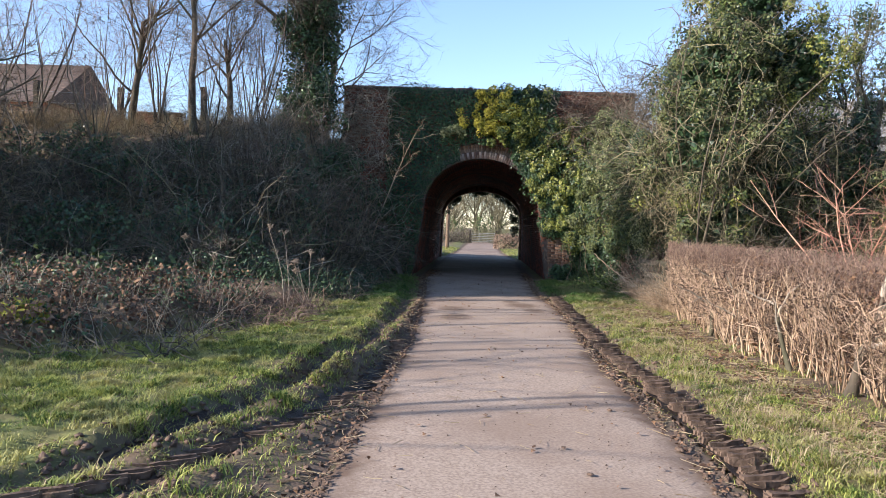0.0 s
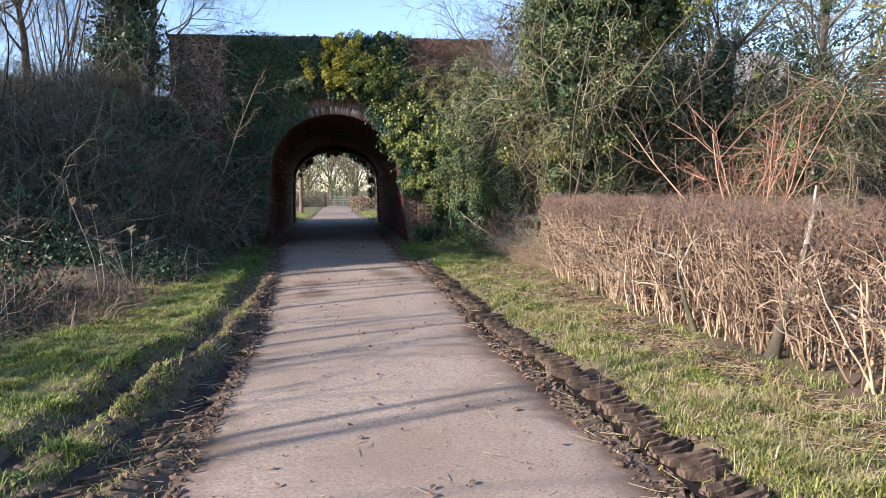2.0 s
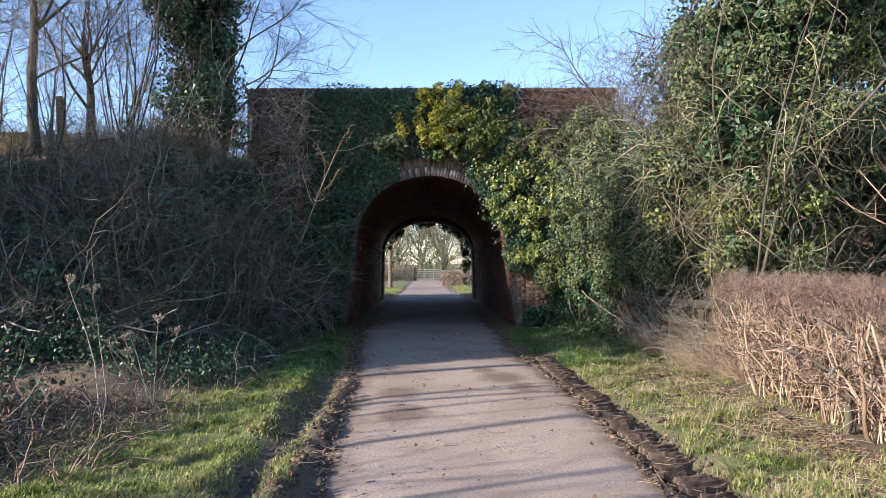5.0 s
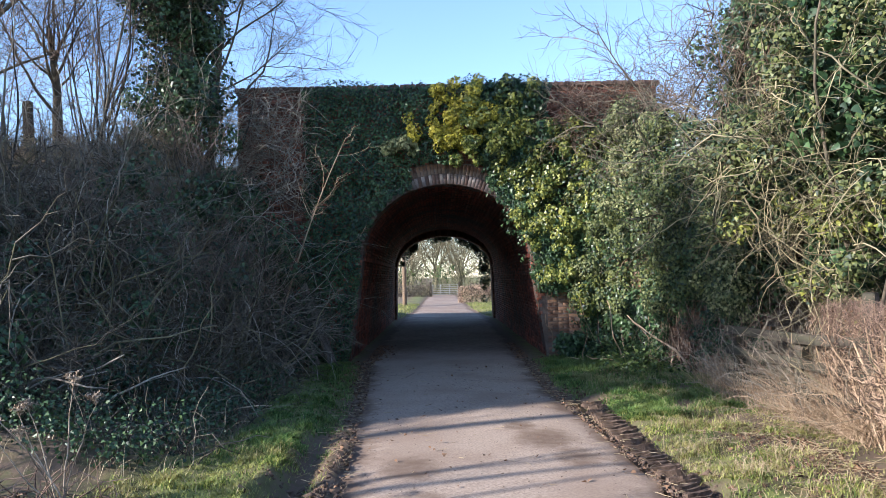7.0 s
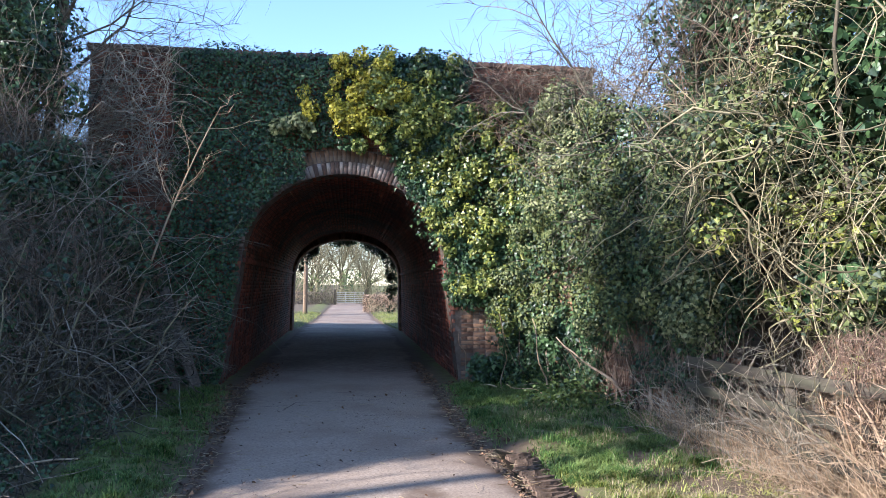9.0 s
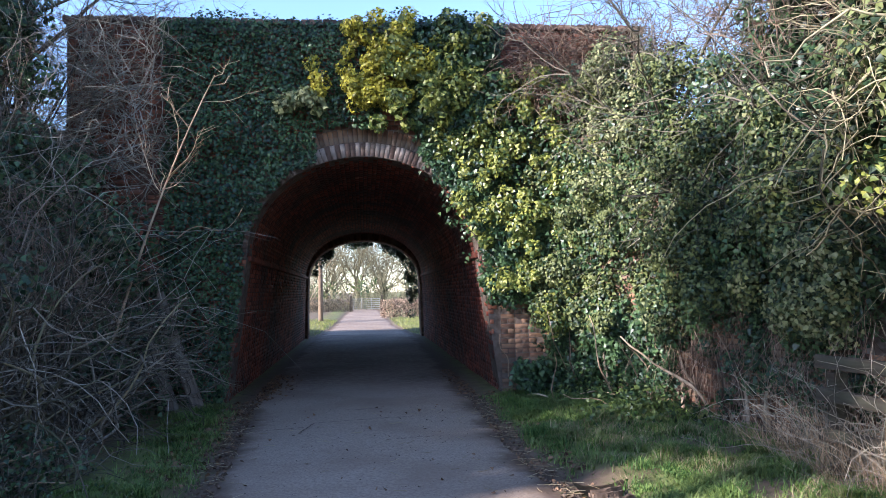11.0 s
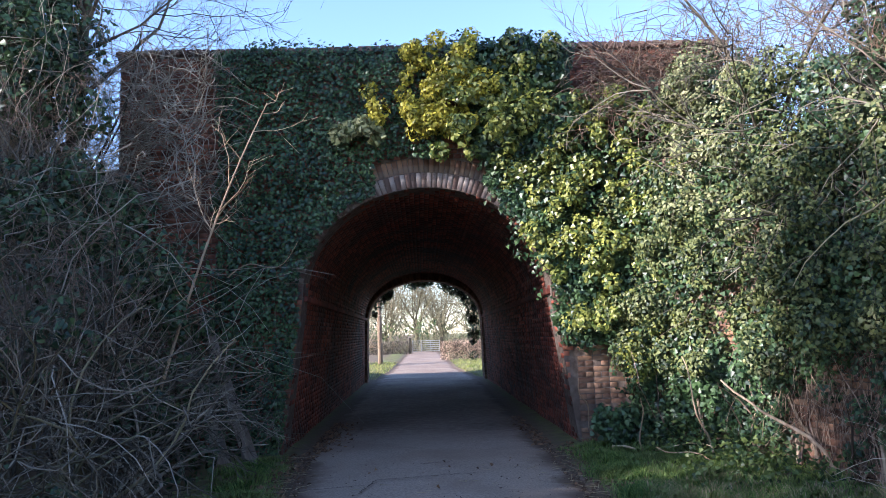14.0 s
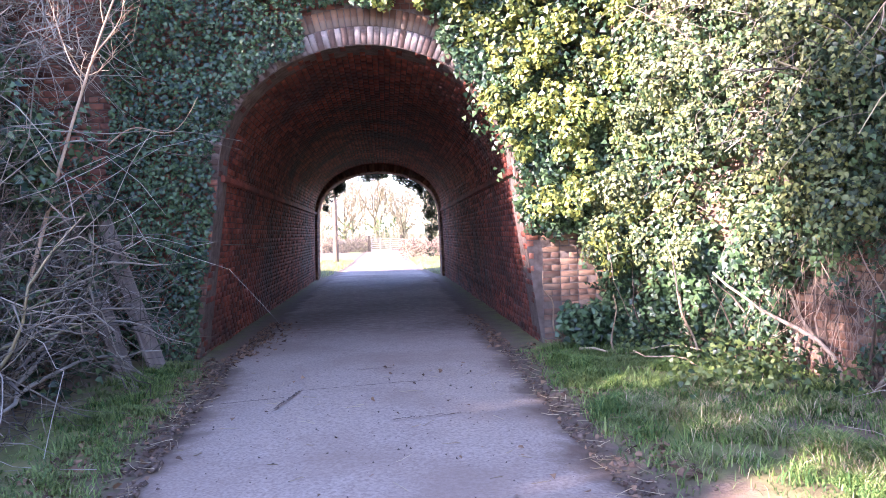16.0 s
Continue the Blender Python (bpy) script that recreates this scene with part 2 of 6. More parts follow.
def thing(name, label, category, group="", kind="", at=(0, 0, 0)):
    ob = new(name)
    ob.location = at
    ob.empty_display_size = 0.1
    return tagged(ob, label, category, group, kind)


def join(pieces):
    """Joins (V, F) pairs that all have faces of one size."""
    Vs, Fs, n = [], [], 0
    for V, F in pieces:
        V = V.reshape(-1, 3)
        Vs.append(V)
        Fs.append(F + n)
        n += len(V)
    return np.concatenate(Vs), np.concatenate(Fs)


def unit(a):
    return a / np.maximum(np.linalg.norm(a, axis=-1, keepdims=True), 1e-9)


def tubes(P, R, k=3):
    n, s, _ = P.shape
    D = unit(np.gradient(P, axis=1))
    flat = np.abs(unit(P[:, -1] - P[:, 0])[:, 2]) < 0.8
    ref = np.where(flat[:, None], np.array([[0, 0, 1.0]]), np.array([[1.0, 0, 0]]))[:, None, :]
    U = unit(np.cross(D, np.broadcast_to(ref, D.shape)))
    W = np.cross(D, U)
    a = 2 * np.pi * np.arange(k) / k
    V = P[:, :, None] + R[:, :, None, None] * (np.cos(a)[:, None] * U[:, :, None] + np.sin(a)[:, None] * W[:, :, None])
    ix = np.arange(n * s * k).reshape(n, s, k)
    A, D2 = ix[:, :-1], ix[:, 1:]
    F = np.stack([A, np.roll(A, -1, 2), np.roll(D2, -1, 2), D2], -1).reshape(-1, 4)
    return V.reshape(-1, 3), F


def grow(base, way, length, steps, wander, lift, r):
    d, P = unit(way), [base]
    for _ in range(steps):
        d = unit(d + wander * r.normal(size=d.shape) + np.array([0, 0, 1.0]) * lift)
        P.append(P[-1] + d * (length / steps)[:, None])
    return np.stack(P, 1)


def spawn(P, count, lo, hi, angle, r):
    n, s, _ = P.shape
    i = np.repeat(np.arange(n), count)
    u = r.uniform(lo, hi, len(i)) * (s - 1)
    k = np.minimum(u.astype(int), s - 2)
    f = (u - k)[:, None]
    base = P[i, k] * (1 - f) + P[i, k + 1] * f
    d = unit(P[i, k + 1] - P[i, k])
    side = unit(np.cross(d, r.normal(size=d.shape)))
    a = r.normal(angle, 0.2, len(i))[:, None]
    return base, d * np.cos(a) + side * np.sin(a), i, u / (s - 1)


def taper(r0, r1, n, steps):
    return np.linspace(1, 0, steps + 1)[None, :] * (r0 - r1)[:, None] + r1[:, None]


LEAF = np.array([(0, 0, 0), (1.08, 0, 0.0), (0.14, 0.54, 1), (0.60, 0.27, 1), (0.14, -0.54, 1), (0.60, -0.27, 1)])
LEAF_F = np.array([(0, 1, 3, 2), (0, 4, 5, 1)])


def leaves(C, normal, size, r, width=0.9, fold=0.18, droop=0.25):
    n = len(C)
    N = unit(normal + 0.45 * r.normal(size=(n, 3)))
    T = r.normal(size=(n, 3)) + np.array([0, 0, -droop * 3])
    T = unit(T - N * np.sum(T * N, 1, keepdims=True))
    B = np.cross(N, T)
    L = LEAF[None]
    s = size[:, None, None]
    V = C[:, None] + s * ((L[..., 0:1] - 0.4) * T[:, None] + L[..., 1:2] * width * B[:, None] - fold * L[..., 2:3] * N[:, None] * np.abs(L[..., 1:2]))
    F = (LEAF_F[None] + 6 * np.arange(n)[:, None, None]).reshape(-1, 4)
    return V.reshape(-1, 3), F


def lattice(ix, iy, seed):
    h = np.sin(ix * 127.1 + iy * 311.7 + seed * 74.7) * 43758.5453
    return h - np.floor(h)


def vnoise(x, y, scale, seed=0):
    x, y = np.asarray(x) * scale, np.asarray(y) * scale
    ix, iy = np.floor(x), np.floor(y)
    fx, fy = x - ix, y - iy
    fx, fy = fx * fx * (3 - 2 * fx), fy * fy * (3 - 2 * fy)
    a, b = lattice(ix, iy, seed), lattice(ix + 1, iy, seed)
    c, d = lattice(ix, iy + 1, seed), lattice(ix + 1, iy + 1, seed)
    return (a * (1 - fx) + b * fx) * (1 - fy) + (c * (1 - fx) + d * fx) * fy


def step(a, b, x):
    t = np.clip((x - a) / (b - a), 0, 1)
    return t * t * (3 - 2 * t)


# ---- ground plan ----
def road_left(y):
    return np.interp(y, [-60, -17, -13, -9, -4, 0, 15.7, 24, 50], [-0.95, -0.9, -0.92, -1.1, -1.42, -1.75, -1.8, -1.5, -1.4])


def road_right(y):
    return np.interp(y, [-60, -17, -13, -9, -4, 0, 15.7, 24, 50], [1.7, 1.66, 1.58, 1.72, 1.5, 1.62, 1.8, 1.4, 1.3])


def track_right(y):
    return np.interp(y, [-26, -16, -13, -8, -4], [2.0, 2.0, 1.86, 1.82, 1.9])


def rut_left(y):
    return np.interp(y, [-24, -18.7, -16.8, -13.5, -10, -7], [-4.6, -2.45, -1.9, -1.45, -1.42, -1.5])


def scrub_edge(y):
    """Where the mown grass on the west side ends and the scrub begins."""
    return np.interp(y, [-24, -15.6, -13.5, -10.6, -8.2, -6.8, -3, 0], [-9, -4.8, -3.7, -2.75, -2.4, -2.2, -2.15, -2.2])


def height(x, y):
    x, y = np.asarray(x, float), np.asarray(y, float)
    L, R = road_left(y), road_right(y)
    off = np.maximum(L - x, x - R)
    verge = step(0.0, 0.7, off) * (0.045 + 0.07 * (vnoise(x, y, 1.3, 2) - 0.4) + 0.05 * (vnoise(x, y, 5, 3) - 0.5) + 0.035 * (vnoise(x, y, 11, 13) - 0.5))
    h = -0.03 + verge + 0.03 * step(0, 0.1, off)
    open_ground = 1 - step(-6, -4, y)
    for rut, w in ((rut_left(y), 0.17), (rut_left(y) + 0.62, 0.15)):
        near = np.abs(x - rut)
        h = h + open_ground * (-0.11 * np.exp(-(near / w) ** 2) + 0.05 * np.exp(-((near - 0.27) / 0.10) ** 2) * (0.2 + 1.6 * vnoise(x, y, 6, 19))) * (x < L) * (0.2 + 1.4 * vnoise(x, y, 1.3, 9))
    h = h - 0.07 * np.exp(-((x - track_right(y)) / 0.22) ** 4) * open_ground
    scrub = step(0, 1.2, scrub_edge(y) - x)
    h = h + scrub * (0.10 + 0.35 * vnoise(x, y, 0.7, 5)) * (1 - step(-9, -6, y)) - 0.18 * step(0, 0.8, scrub_edge(y) - x) * np.exp(-((y + 6.8) / 1.6) ** 2)
    top = 4.25 + 0.25 * (vnoise(x, y, 0.3, 6) - 0.5)
    west = step(-7.4, -1.4, y) * step(3.0, 5.4, -x)
    east = step(-6.4, -0.8, y) * step(4.4, 6.6, x)
    south = np.maximum(west, east) * top * (y < 0.25)
    fill = np.where((y >= 0.25) & (y <= 15.5), step(2.30, 2.45, np.abs(x)) * 4.3, 0)
    north = np.where(y > 15.5, (1 - step(15.6, 21, y)) * step(2.3, 4.4, np.abs(x)) * 4.2, 0)
    return h + south + fill + north


def spaced(*runs):
    out = []
    for a, b, n in runs:
        out.append(np.linspace(a, b, n, endpoint=False))
    return np.concatenate(out + [[runs[-1][1]]])


gx = spaced((-2500, -300, 8), (-300, -60, 12), (-60, -16, 30), (-16, -5.5, 50), (-5.5, 5.5, 120), (5.5, 16, 50), (16, 60, 30), (60, 300, 12), (300, 2500, 8))
gy = spaced((-2500, -300, 8), (-300, -60, 12), (-60, -28, 24), (-28, -20, 40), (-20, 0.2, 150), (0.2, 15.4, 24), (15.4, 22, 40), (22, 70, 50), (70, 300, 16), (300, 2500, 8))
X, Y = np.meshgrid(gx, gy)
Z = height(X, Y)
idx = np.arange(X.size).reshape(X.shape)
quads = np.stack([idx[:-1, :-1], idx[:-1, 1:], idx[1:, 1:], idx[1:, :-1]], -1).reshape(-1, 4)
me = mesh_np("ground", np.stack([X, Y, Z], -1), quads, M_SOIL, True)
mud = np.zeros(X.shape)
for rut in (rut_left(Y), rut_left(Y) + 0.62):
    mud = np.maximum(mud, np.exp(-((X - rut) / 0.19) ** 2) * (Y < -7))
mud = np.maximum(mud, np.exp(-((X - track_right(Y)) / 0.30) ** 2) * (Y < -5))
mud = np.maximum(mud, np.exp(-(np.maximum(road_left(Y) - X, X - road_right(Y)) / 0.30) ** 2))
mud = np.maximum(mud, np.where((X < -0.8) & (X > -2.2) & (Y < -14), 0.75, 0))
mud = np.maximum(mud, 0.85 * step(0.1, 0.9, scrub_edge(Y) - X))
mud = np.maximum(mud, 0.9 * step(2.4, 3.0, X) * (Y < 0))
me.attributes.new("mud", 'FLOAT', 'POINT').data.foreach_set("value", mud.ravel().astype(np.float32))
ground = tagged(new("ground", me), "grassy verges, churned mud and railway embankment of dark earth", "ground", kind="structure")

# road: a worn, pale sheet with ragged edges
ry = spaced((-90, -26, 80), (-26, 0, 320), (0, 16, 90), (16, 60, 120))
u = np.linspace(0, 1, 31)
YY, UU = np.meshgrid(ry, u, indexing="ij")
Lr = road_left(YY) + 0.16 * (vnoise(YY, 0 * YY, 2.5, 3) - 0.5) + 0.10 * (vnoise(YY, 0 * YY, 9, 4) - 0.5)
Rr = road_right(YY) + 0.16 * (vnoise(YY, 0 * YY, 2.5, 5) - 0.5) + 0.10 * (vnoise(YY, 0 * YY, 9, 6) - 0.5)
XX = Lr + (Rr - Lr) * UU
ZZ = 0.004 + 0.016 * (vnoise(XX, YY, 0.8, 7) - 0.3) - 0.03 * (np.abs(UU - 0.5) * 2) ** 6
idx = np.arange(XX.size).reshape(XX.shape)
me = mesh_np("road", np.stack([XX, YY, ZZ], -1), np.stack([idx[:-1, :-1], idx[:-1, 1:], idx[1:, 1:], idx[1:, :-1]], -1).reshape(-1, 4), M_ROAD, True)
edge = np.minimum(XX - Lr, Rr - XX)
dirt_dark = 0.9 * np.exp(-(edge / 0.16) ** 2) + 0.45 * (1 - step(0.0, 0.75, edge)) * vnoise(XX, YY, 1.6, 8)
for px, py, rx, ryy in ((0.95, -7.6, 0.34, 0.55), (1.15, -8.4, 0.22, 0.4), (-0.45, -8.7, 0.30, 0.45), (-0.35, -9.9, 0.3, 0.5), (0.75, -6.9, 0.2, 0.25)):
    dirt_dark = np.maximum(dirt_dark, 0.8 * np.exp(-(((XX - px) / rx) ** 2 + ((YY - py) / ryy) ** 2) ** 2))
# the full lane width goes darker between y -1 and 17
dirt_dark = np.maximum(dirt_dark, 0.75 * step(-1.0, 3.0, YY) * (YY < 17) * (0.3 + 0.7 * vnoise(XX, YY, 0.9, 12)))
# browner, darker lane past the far mouth as well
dirt_dark = np.maximum(dirt_dark, 0.55 * step(15.5, 19, YY) * (0.4 + 0.6 * vnoise(XX, YY, 0.9, 17)))
me.attributes.new("dirt_dark", 'FLOAT', 'POINT').data.foreach_set("value", dirt_dark.ravel().astype(np.float32))
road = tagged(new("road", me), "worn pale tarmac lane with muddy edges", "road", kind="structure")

# cracks in the lane in front of the arch
def crack(points, width):
    P = np.array(points, float)
    t = np.linspace(0, len(P) - 1, 24)
    x = np.interp(t, range(len(P)), P[:, 0]) + rng.normal(0, 0.012, 24)
    y = np.interp(t, range(len(P)), P[:, 1]) + rng.normal(0, 0.012, 24)
    w = width * (0.4 + 0.6 * rng.random(24))
    d = unit(np.stack([np.gradient(x), np.gradient(y)], 1))
    V = []
    for side in (-1, 1):
        V.append(np.stack([x - side * d[:, 1] * w, y + side * d[:, 0] * w, np.full(24, 0.022)], 1))
    i = np.arange(23)
    me = mesh_np("crack", np.concatenate(V), np.stack([i, i + 1, i + 25, i + 24], 1), M_CLOD)
    part("crack", me, road, "dark crack in the tarmac")


crack([(-0.80, -2.75), (-0.66, -2.1)], 0.016)
crack([(-0.66, -2.1), (0.1, -1.95), (0.55, -1.9)], 0.013)
crack([(-1.5, -2.55), (-0.75, -2.35)], 0.014)
crack([(-0.2, -1.2), (0.2, -1.15)], 0.012)
crack([(0.2, -3.3), (0.75, -3.2)], 0.012)


# ---- railway bridge ----
SPRING, CROWN, HALF_BASE, HALF_SPRING, LENGTH, TOP = 2.2, 3.76, 2.1, 1.8, 15.7, 5.9
bridge = thing("railway_bridge", "old red-brick railway bridge with an arched lane tunnel", "bridge")


def half_width(z):
    z = np.asarray(z, float)
    side = HALF_BASE + (HALF_SPRING - HALF_BASE) * z / SPRING
    arch = HALF_SPRING * np.sqrt(np.clip(1 - ((z - SPRING) / (CROWN - SPRING)) ** 2, 0, 1))
    return np.where(z < SPRING, side, arch)


def widen(V):
    """The tunnel's upper walls stand a little further apart towards the far mouth."""
    V = np.array(V, float)
    V[..., 0] *= 1 + 0.145 * np.clip(V[..., 1] / LENGTH, 0, 1) * np.clip(V[..., 2] / SPRING, 0, 1) * (np.abs(V[..., 0]) < 2.6)
    return V


a = np.linspace(0, np.pi / 2, 19)
prof_z = np.concatenate([np.linspace(-0.1, SPRING, 9)[:-1], SPRING + (CROWN - SPRING) * np.sin(a)])
prof_x = np.concatenate([half_width(prof_z[:8]), HALF_SPRING * np.cos(a)])


def portal_wall(y0, y1, x0, x1, top):
    """A thick wall across the lane with the arch cut through it."""
    V, F = [], []

    def quad(*p):
        n = len(V)
        V.extend(p)
        F.append((n, n + 1, n + 2, n + 3))
    for y, flip in ((y0, 1), (y1, -1)):
        for i in range(len(prof_z) - 1):
            za, zb, xa, xb = prof_z[i], prof_z[i + 1], prof_x[i], prof_x[i + 1]
            q = [(x0, y, za), (-xa, y, za), (-xb, y, zb), (x0, y, zb)]
            quad(*q[::flip])
            q = [(xa, y, za), (x1, y, za), (x1, y, zb), (xb, y, zb)]
            quad(*q[::flip])
        q = [(x0, y, CROWN), (x1, y, CROWN), (x1, y, top), (x0, y, top)]
        quad(*q[::flip])
    quad((x0, y0, top), (x1, y0, top), (x1, y1, top), (x0, y1, top))
    quad((x0, y1, -0.1), (x0, y0, -0.1), (x0, y0, top), (x0, y1, top))
    quad((x1, y0, -0.1), (x1, y1, -0.1), (x1, y1, top), (x1, y0, top))
    for s in (-1, 1):
        for i in range(len(prof_z) - 1):
            q = [(s * prof_x[i], y0, prof_z[i]), (s * prof_x[i], y1, prof_z[i]), (s * prof_x[i + 1], y1, prof_z[i + 1]), (s * prof_x[i + 1], y0, prof_z[i + 1])]
            quad(*q[::-s])
    return np.array(V), np.array(F)


portal = part("portal_wall", mesh_np("portal_wall", *portal_wall(0.012, 0.5, -4.45, 4.6, TOP - 0.1), M_MORTAR), bridge, "brick face of the bridge, mostly under ivy")
far_portal = part("portal_wall", mesh_np("portal_wall", *(lambda vf: (widen(vf[0]), vf[1]))(portal_wall(LENGTH - 0.5, LENGTH, -4.45, 4.6, TOP - 0.1)), M_MORTAR), bridge)

# vault shell between the portals
V, F = [], []
sec = [(-x, z) for x, z in zip(prof_x, prof_z)] + [(x, z) for x, z in zip(prof_x[::-1], prof_z[::-1])][1:]
sec = np.array(sec)
out = sec * np.array([1.0, 1.0]) + unit(np.stack([sec[:, 0] * 1.0, np.maximum(sec[:, 1] - SPRING, 0)], 1)) * 0.3
ring = np.concatenate([np.insert(sec + unit(np.stack([sec[:, 0], np.maximum(sec[:, 1] - SPRING, 0)], 1)) * 0.012, 1, 0.5, 1), np.insert(out, 1, 0.5, 1),
                       np.insert(sec + unit(np.stack([sec[:, 0], np.maximum(sec[:, 1] - SPRING, 0)], 1)) * 0.012, 1, LENGTH - 0.5, 1), np.insert(out, 1, LENGTH - 0.5, 1)])
m = len(sec)
i = np.arange(m - 1)
F = np.concatenate([np.stack([i, i + 1, i + 1 + 2 * m, i + 2 * m], 1), np.stack([i + 1 + m, i + m, i + 3 * m, i + 1 + 3 * m], 1)])
vault = part("vault", mesh_np("vault", widen(ring), F, M_DARKMORTAR), bridge, "dark red-brick tunnel lining")


def box_bricks(C, U, Vv, W, su, sv, depth, chamfer=0.005):
    """Bricks as chamfered blocks: centres C on the face, axes U (long), Vv (up), W (outwards), half sizes su, sv."""
    n = len(C)
    corners = np.array([(-1, -1), (1, -1), (1, 1), (-1, 1)])
    back = C[:, None] + corners[:, 0:1] * (su[:, None] * U)[:, None] + corners[:, 1:2] * (sv[:, None] * Vv)[:, None] - (depth[:, None] * W)[:, None]
    mid = back + (W * (depth - chamfer)[:, None])[:, None]
    frontc = C[:, None] + corners[:, 0:1] * ((su - chamfer)[:, None] * U)[:, None] + corners[:, 1:2] * ((sv - chamfer)[:, None] * Vv)[:, None]
    f = []
    if chamfer == 0:
        V = np.concatenate([back, C[:, None] + (back - C[:, None]) + (W * depth[:, None])[:, None]], 1)
        f = np.array([(0, 1, 5, 4), (1, 2, 6, 5), (2, 3, 7, 6), (3, 0, 4, 7), (4, 5, 6, 7)])
        return V.reshape(-1, 3), (f[None] + 8 * np.arange(n)[:, None, None]).reshape(-1, 4)
    V = np.concatenate([back, mid, frontc], 1)
    for k in range(4):
        l = (k + 1) % 4
        f += [(k, l, 4 + l, 4 + k), (4 + k, 4 + l, 8 + l, 8 + k)]
    f.append((8, 9, 10, 11))
    F = (np.array(f)[None] + 12 * np.arange(n)[:, None, None]).reshape(-1, 4)
    return V.reshape(-1, 3), F


def face_bricks(y, out, x0, x1, z0, z1, keep, r):
    """English-bond bricks on a wall face at y."""
    rows = []
    for c in range(int((z1 - z0) / 0.0775)):
        z = z0 + (c + 0.5) * 0.0775
        size = 0.225 if c % 2 else 0.1125
        x = x0 + (0 if c % 2 else 0.056)
        while x < x1:
            a0, b0 = x, min(x + size, x1)
            h = float(half_width(z)) if z < CROWN else 0.0
            if b0 > -h and a0 < h:
                if a0 < -h - 0.04:
                    rows.append((a0, -h, z))
                if b0 > h + 0.04:
                    rows.append((h, b0, z))
            else:
                rows.append((a0, b0, z))
            x += size
    rows = np.array([q for q in rows if keep(0.5 * (q[0] + q[1]), q[2])])
    n = len(rows)
    C = np.stack([0.5 * (rows[:, 0] + rows[:, 1]), np.full(n, y) + out * r.normal(0, 0.003, n), rows[:, 2]], 1)
    one = np.ones((n, 1))
    return box_bricks(C, one * np.array([[-out * 1.0, 0, 0]]), one * np.array([[0, 0, 1.0]]), one * np.array([[0, out * 1.0, 0]]),
                      0.5 * (rows[:, 1] - rows[:, 0]) - 0.005, np.full(n, 0.0335), np.full(n, 0.03))


def ring_distance(x, z):
    if z < SPRING:
        return 9.0
    return math.hypot(x / (HALF_SPRING + 0.47), (z - SPRING) / (CROWN - SPRING + 0.47)) - 1


def in_pier(x, z):
    return 2.0 < x < 3.15 and z < 1.6


def in_parapet(x, z):
    return z > 5.1 and (x > 2.2 or x < -2.95)


hidden = lambda x, z: ring_distance(x, z) > 0 and not in_pier(x, z) and not in_parapet(x, z)
tagged(part("brickwork", mesh_np("brickwork", *face_bricks(0, -1, -4.45, 4.6, 0, TOP - 0.14, hidden, rng), M_BRICK), portal), kind="stuff")
tagged(part("brickwork", mesh_np("brickwork", *face_bricks(LENGTH + 0.012, 1, -4.45, 4.6, 0, TOP - 0.14, lambda x, z: ring_distance(x, z) > 0 and abs(x) > 2.5 or z > 4.3, rng), M_BRICK), far_portal), kind="stuff")

# tunnel lining bricks, running along the lane
arc = np.concatenate([[0], np.cumsum(np.hypot(np.diff(sec[:, 0]), np.diff(sec[:, 1])))])
courses = np.arange(0.04, arc[-1], 0.0775)
cx, cz = np.interp(courses, arc, sec[:, 0]), np.interp(courses, arc, sec[:, 1])
tx, tz = np.interp(courses + 0.01, arc, sec[:, 0]) - cx, np.interp(courses + 0.01, arc, sec[:, 1]) - cz
tl = np.hypot(tx, tz)
tx, tz = tx / tl, tz / tl
C, up, inn = [], [], []
for k in range(len(courses)):
    ys = np.arange(0.12 + (0.1125 if k % 2 else 0), LENGTH - 0.1, 0.225)
    C.append(np.stack([np.full(len(ys), cx[k]), ys, np.full(len(ys), cz[k])], 1))
    up.append(np.repeat([[tx[k], 0, tz[k]]], len(ys), 0))
    inn.append(np.repeat([[tz[k], 0, -tx[k]]], len(ys), 0))
C, up, inn = np.concatenate(C), np.concatenate(up), np.concatenate(inn)
C = widen(C) + inn * rng.normal(0, 0.003, (len(C), 1))
n = len(C)
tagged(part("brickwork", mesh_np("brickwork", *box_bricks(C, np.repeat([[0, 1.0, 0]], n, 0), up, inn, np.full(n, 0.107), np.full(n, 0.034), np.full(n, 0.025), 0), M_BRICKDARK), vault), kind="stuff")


def block(x0, x1, y0, y1, z0, z1, bevel=0.01, wobble=0.0, seed=1):
    bm = bmesh.new()
    bmesh.ops.create_cube(bm, size=1)
    for v in bm.verts:
        v.co = Vector(((x0 + x1) / 2 + v.co.x * (x1 - x0), (y0 + y1) / 2 + v.co.y * (y1 - y0), (z0 + z1) / 2 + v.co.z * (z1 - z0)))
    if bevel:
        bmesh.ops.bevel(bm, geom=bm.edges[:], offset=bevel, segments=2, affect='EDGES')
    if wobble:
        bmesh.ops.subdivide_edges(bm, edges=bm.edges[:], cuts=2, use_grid_fill=True)
        for v in bm.verts:
            v.co += noise.noise_vector(v.co * 3.1 + Vector((seed, 0, 0))) * wobble
    return bm


def bm_mesh(name, bm, material):
    me = bpy.data.meshes.new(name)
    bm.to_mesh(me)
    bm.free()
    me.materials.append(material)
    return me


# string course along both tunnel walls at the springing
for s in (-1, 1):
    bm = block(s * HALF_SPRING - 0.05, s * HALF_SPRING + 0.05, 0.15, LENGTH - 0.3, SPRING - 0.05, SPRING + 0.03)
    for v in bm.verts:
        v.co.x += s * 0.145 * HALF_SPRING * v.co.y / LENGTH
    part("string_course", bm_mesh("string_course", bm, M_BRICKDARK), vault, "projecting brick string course")

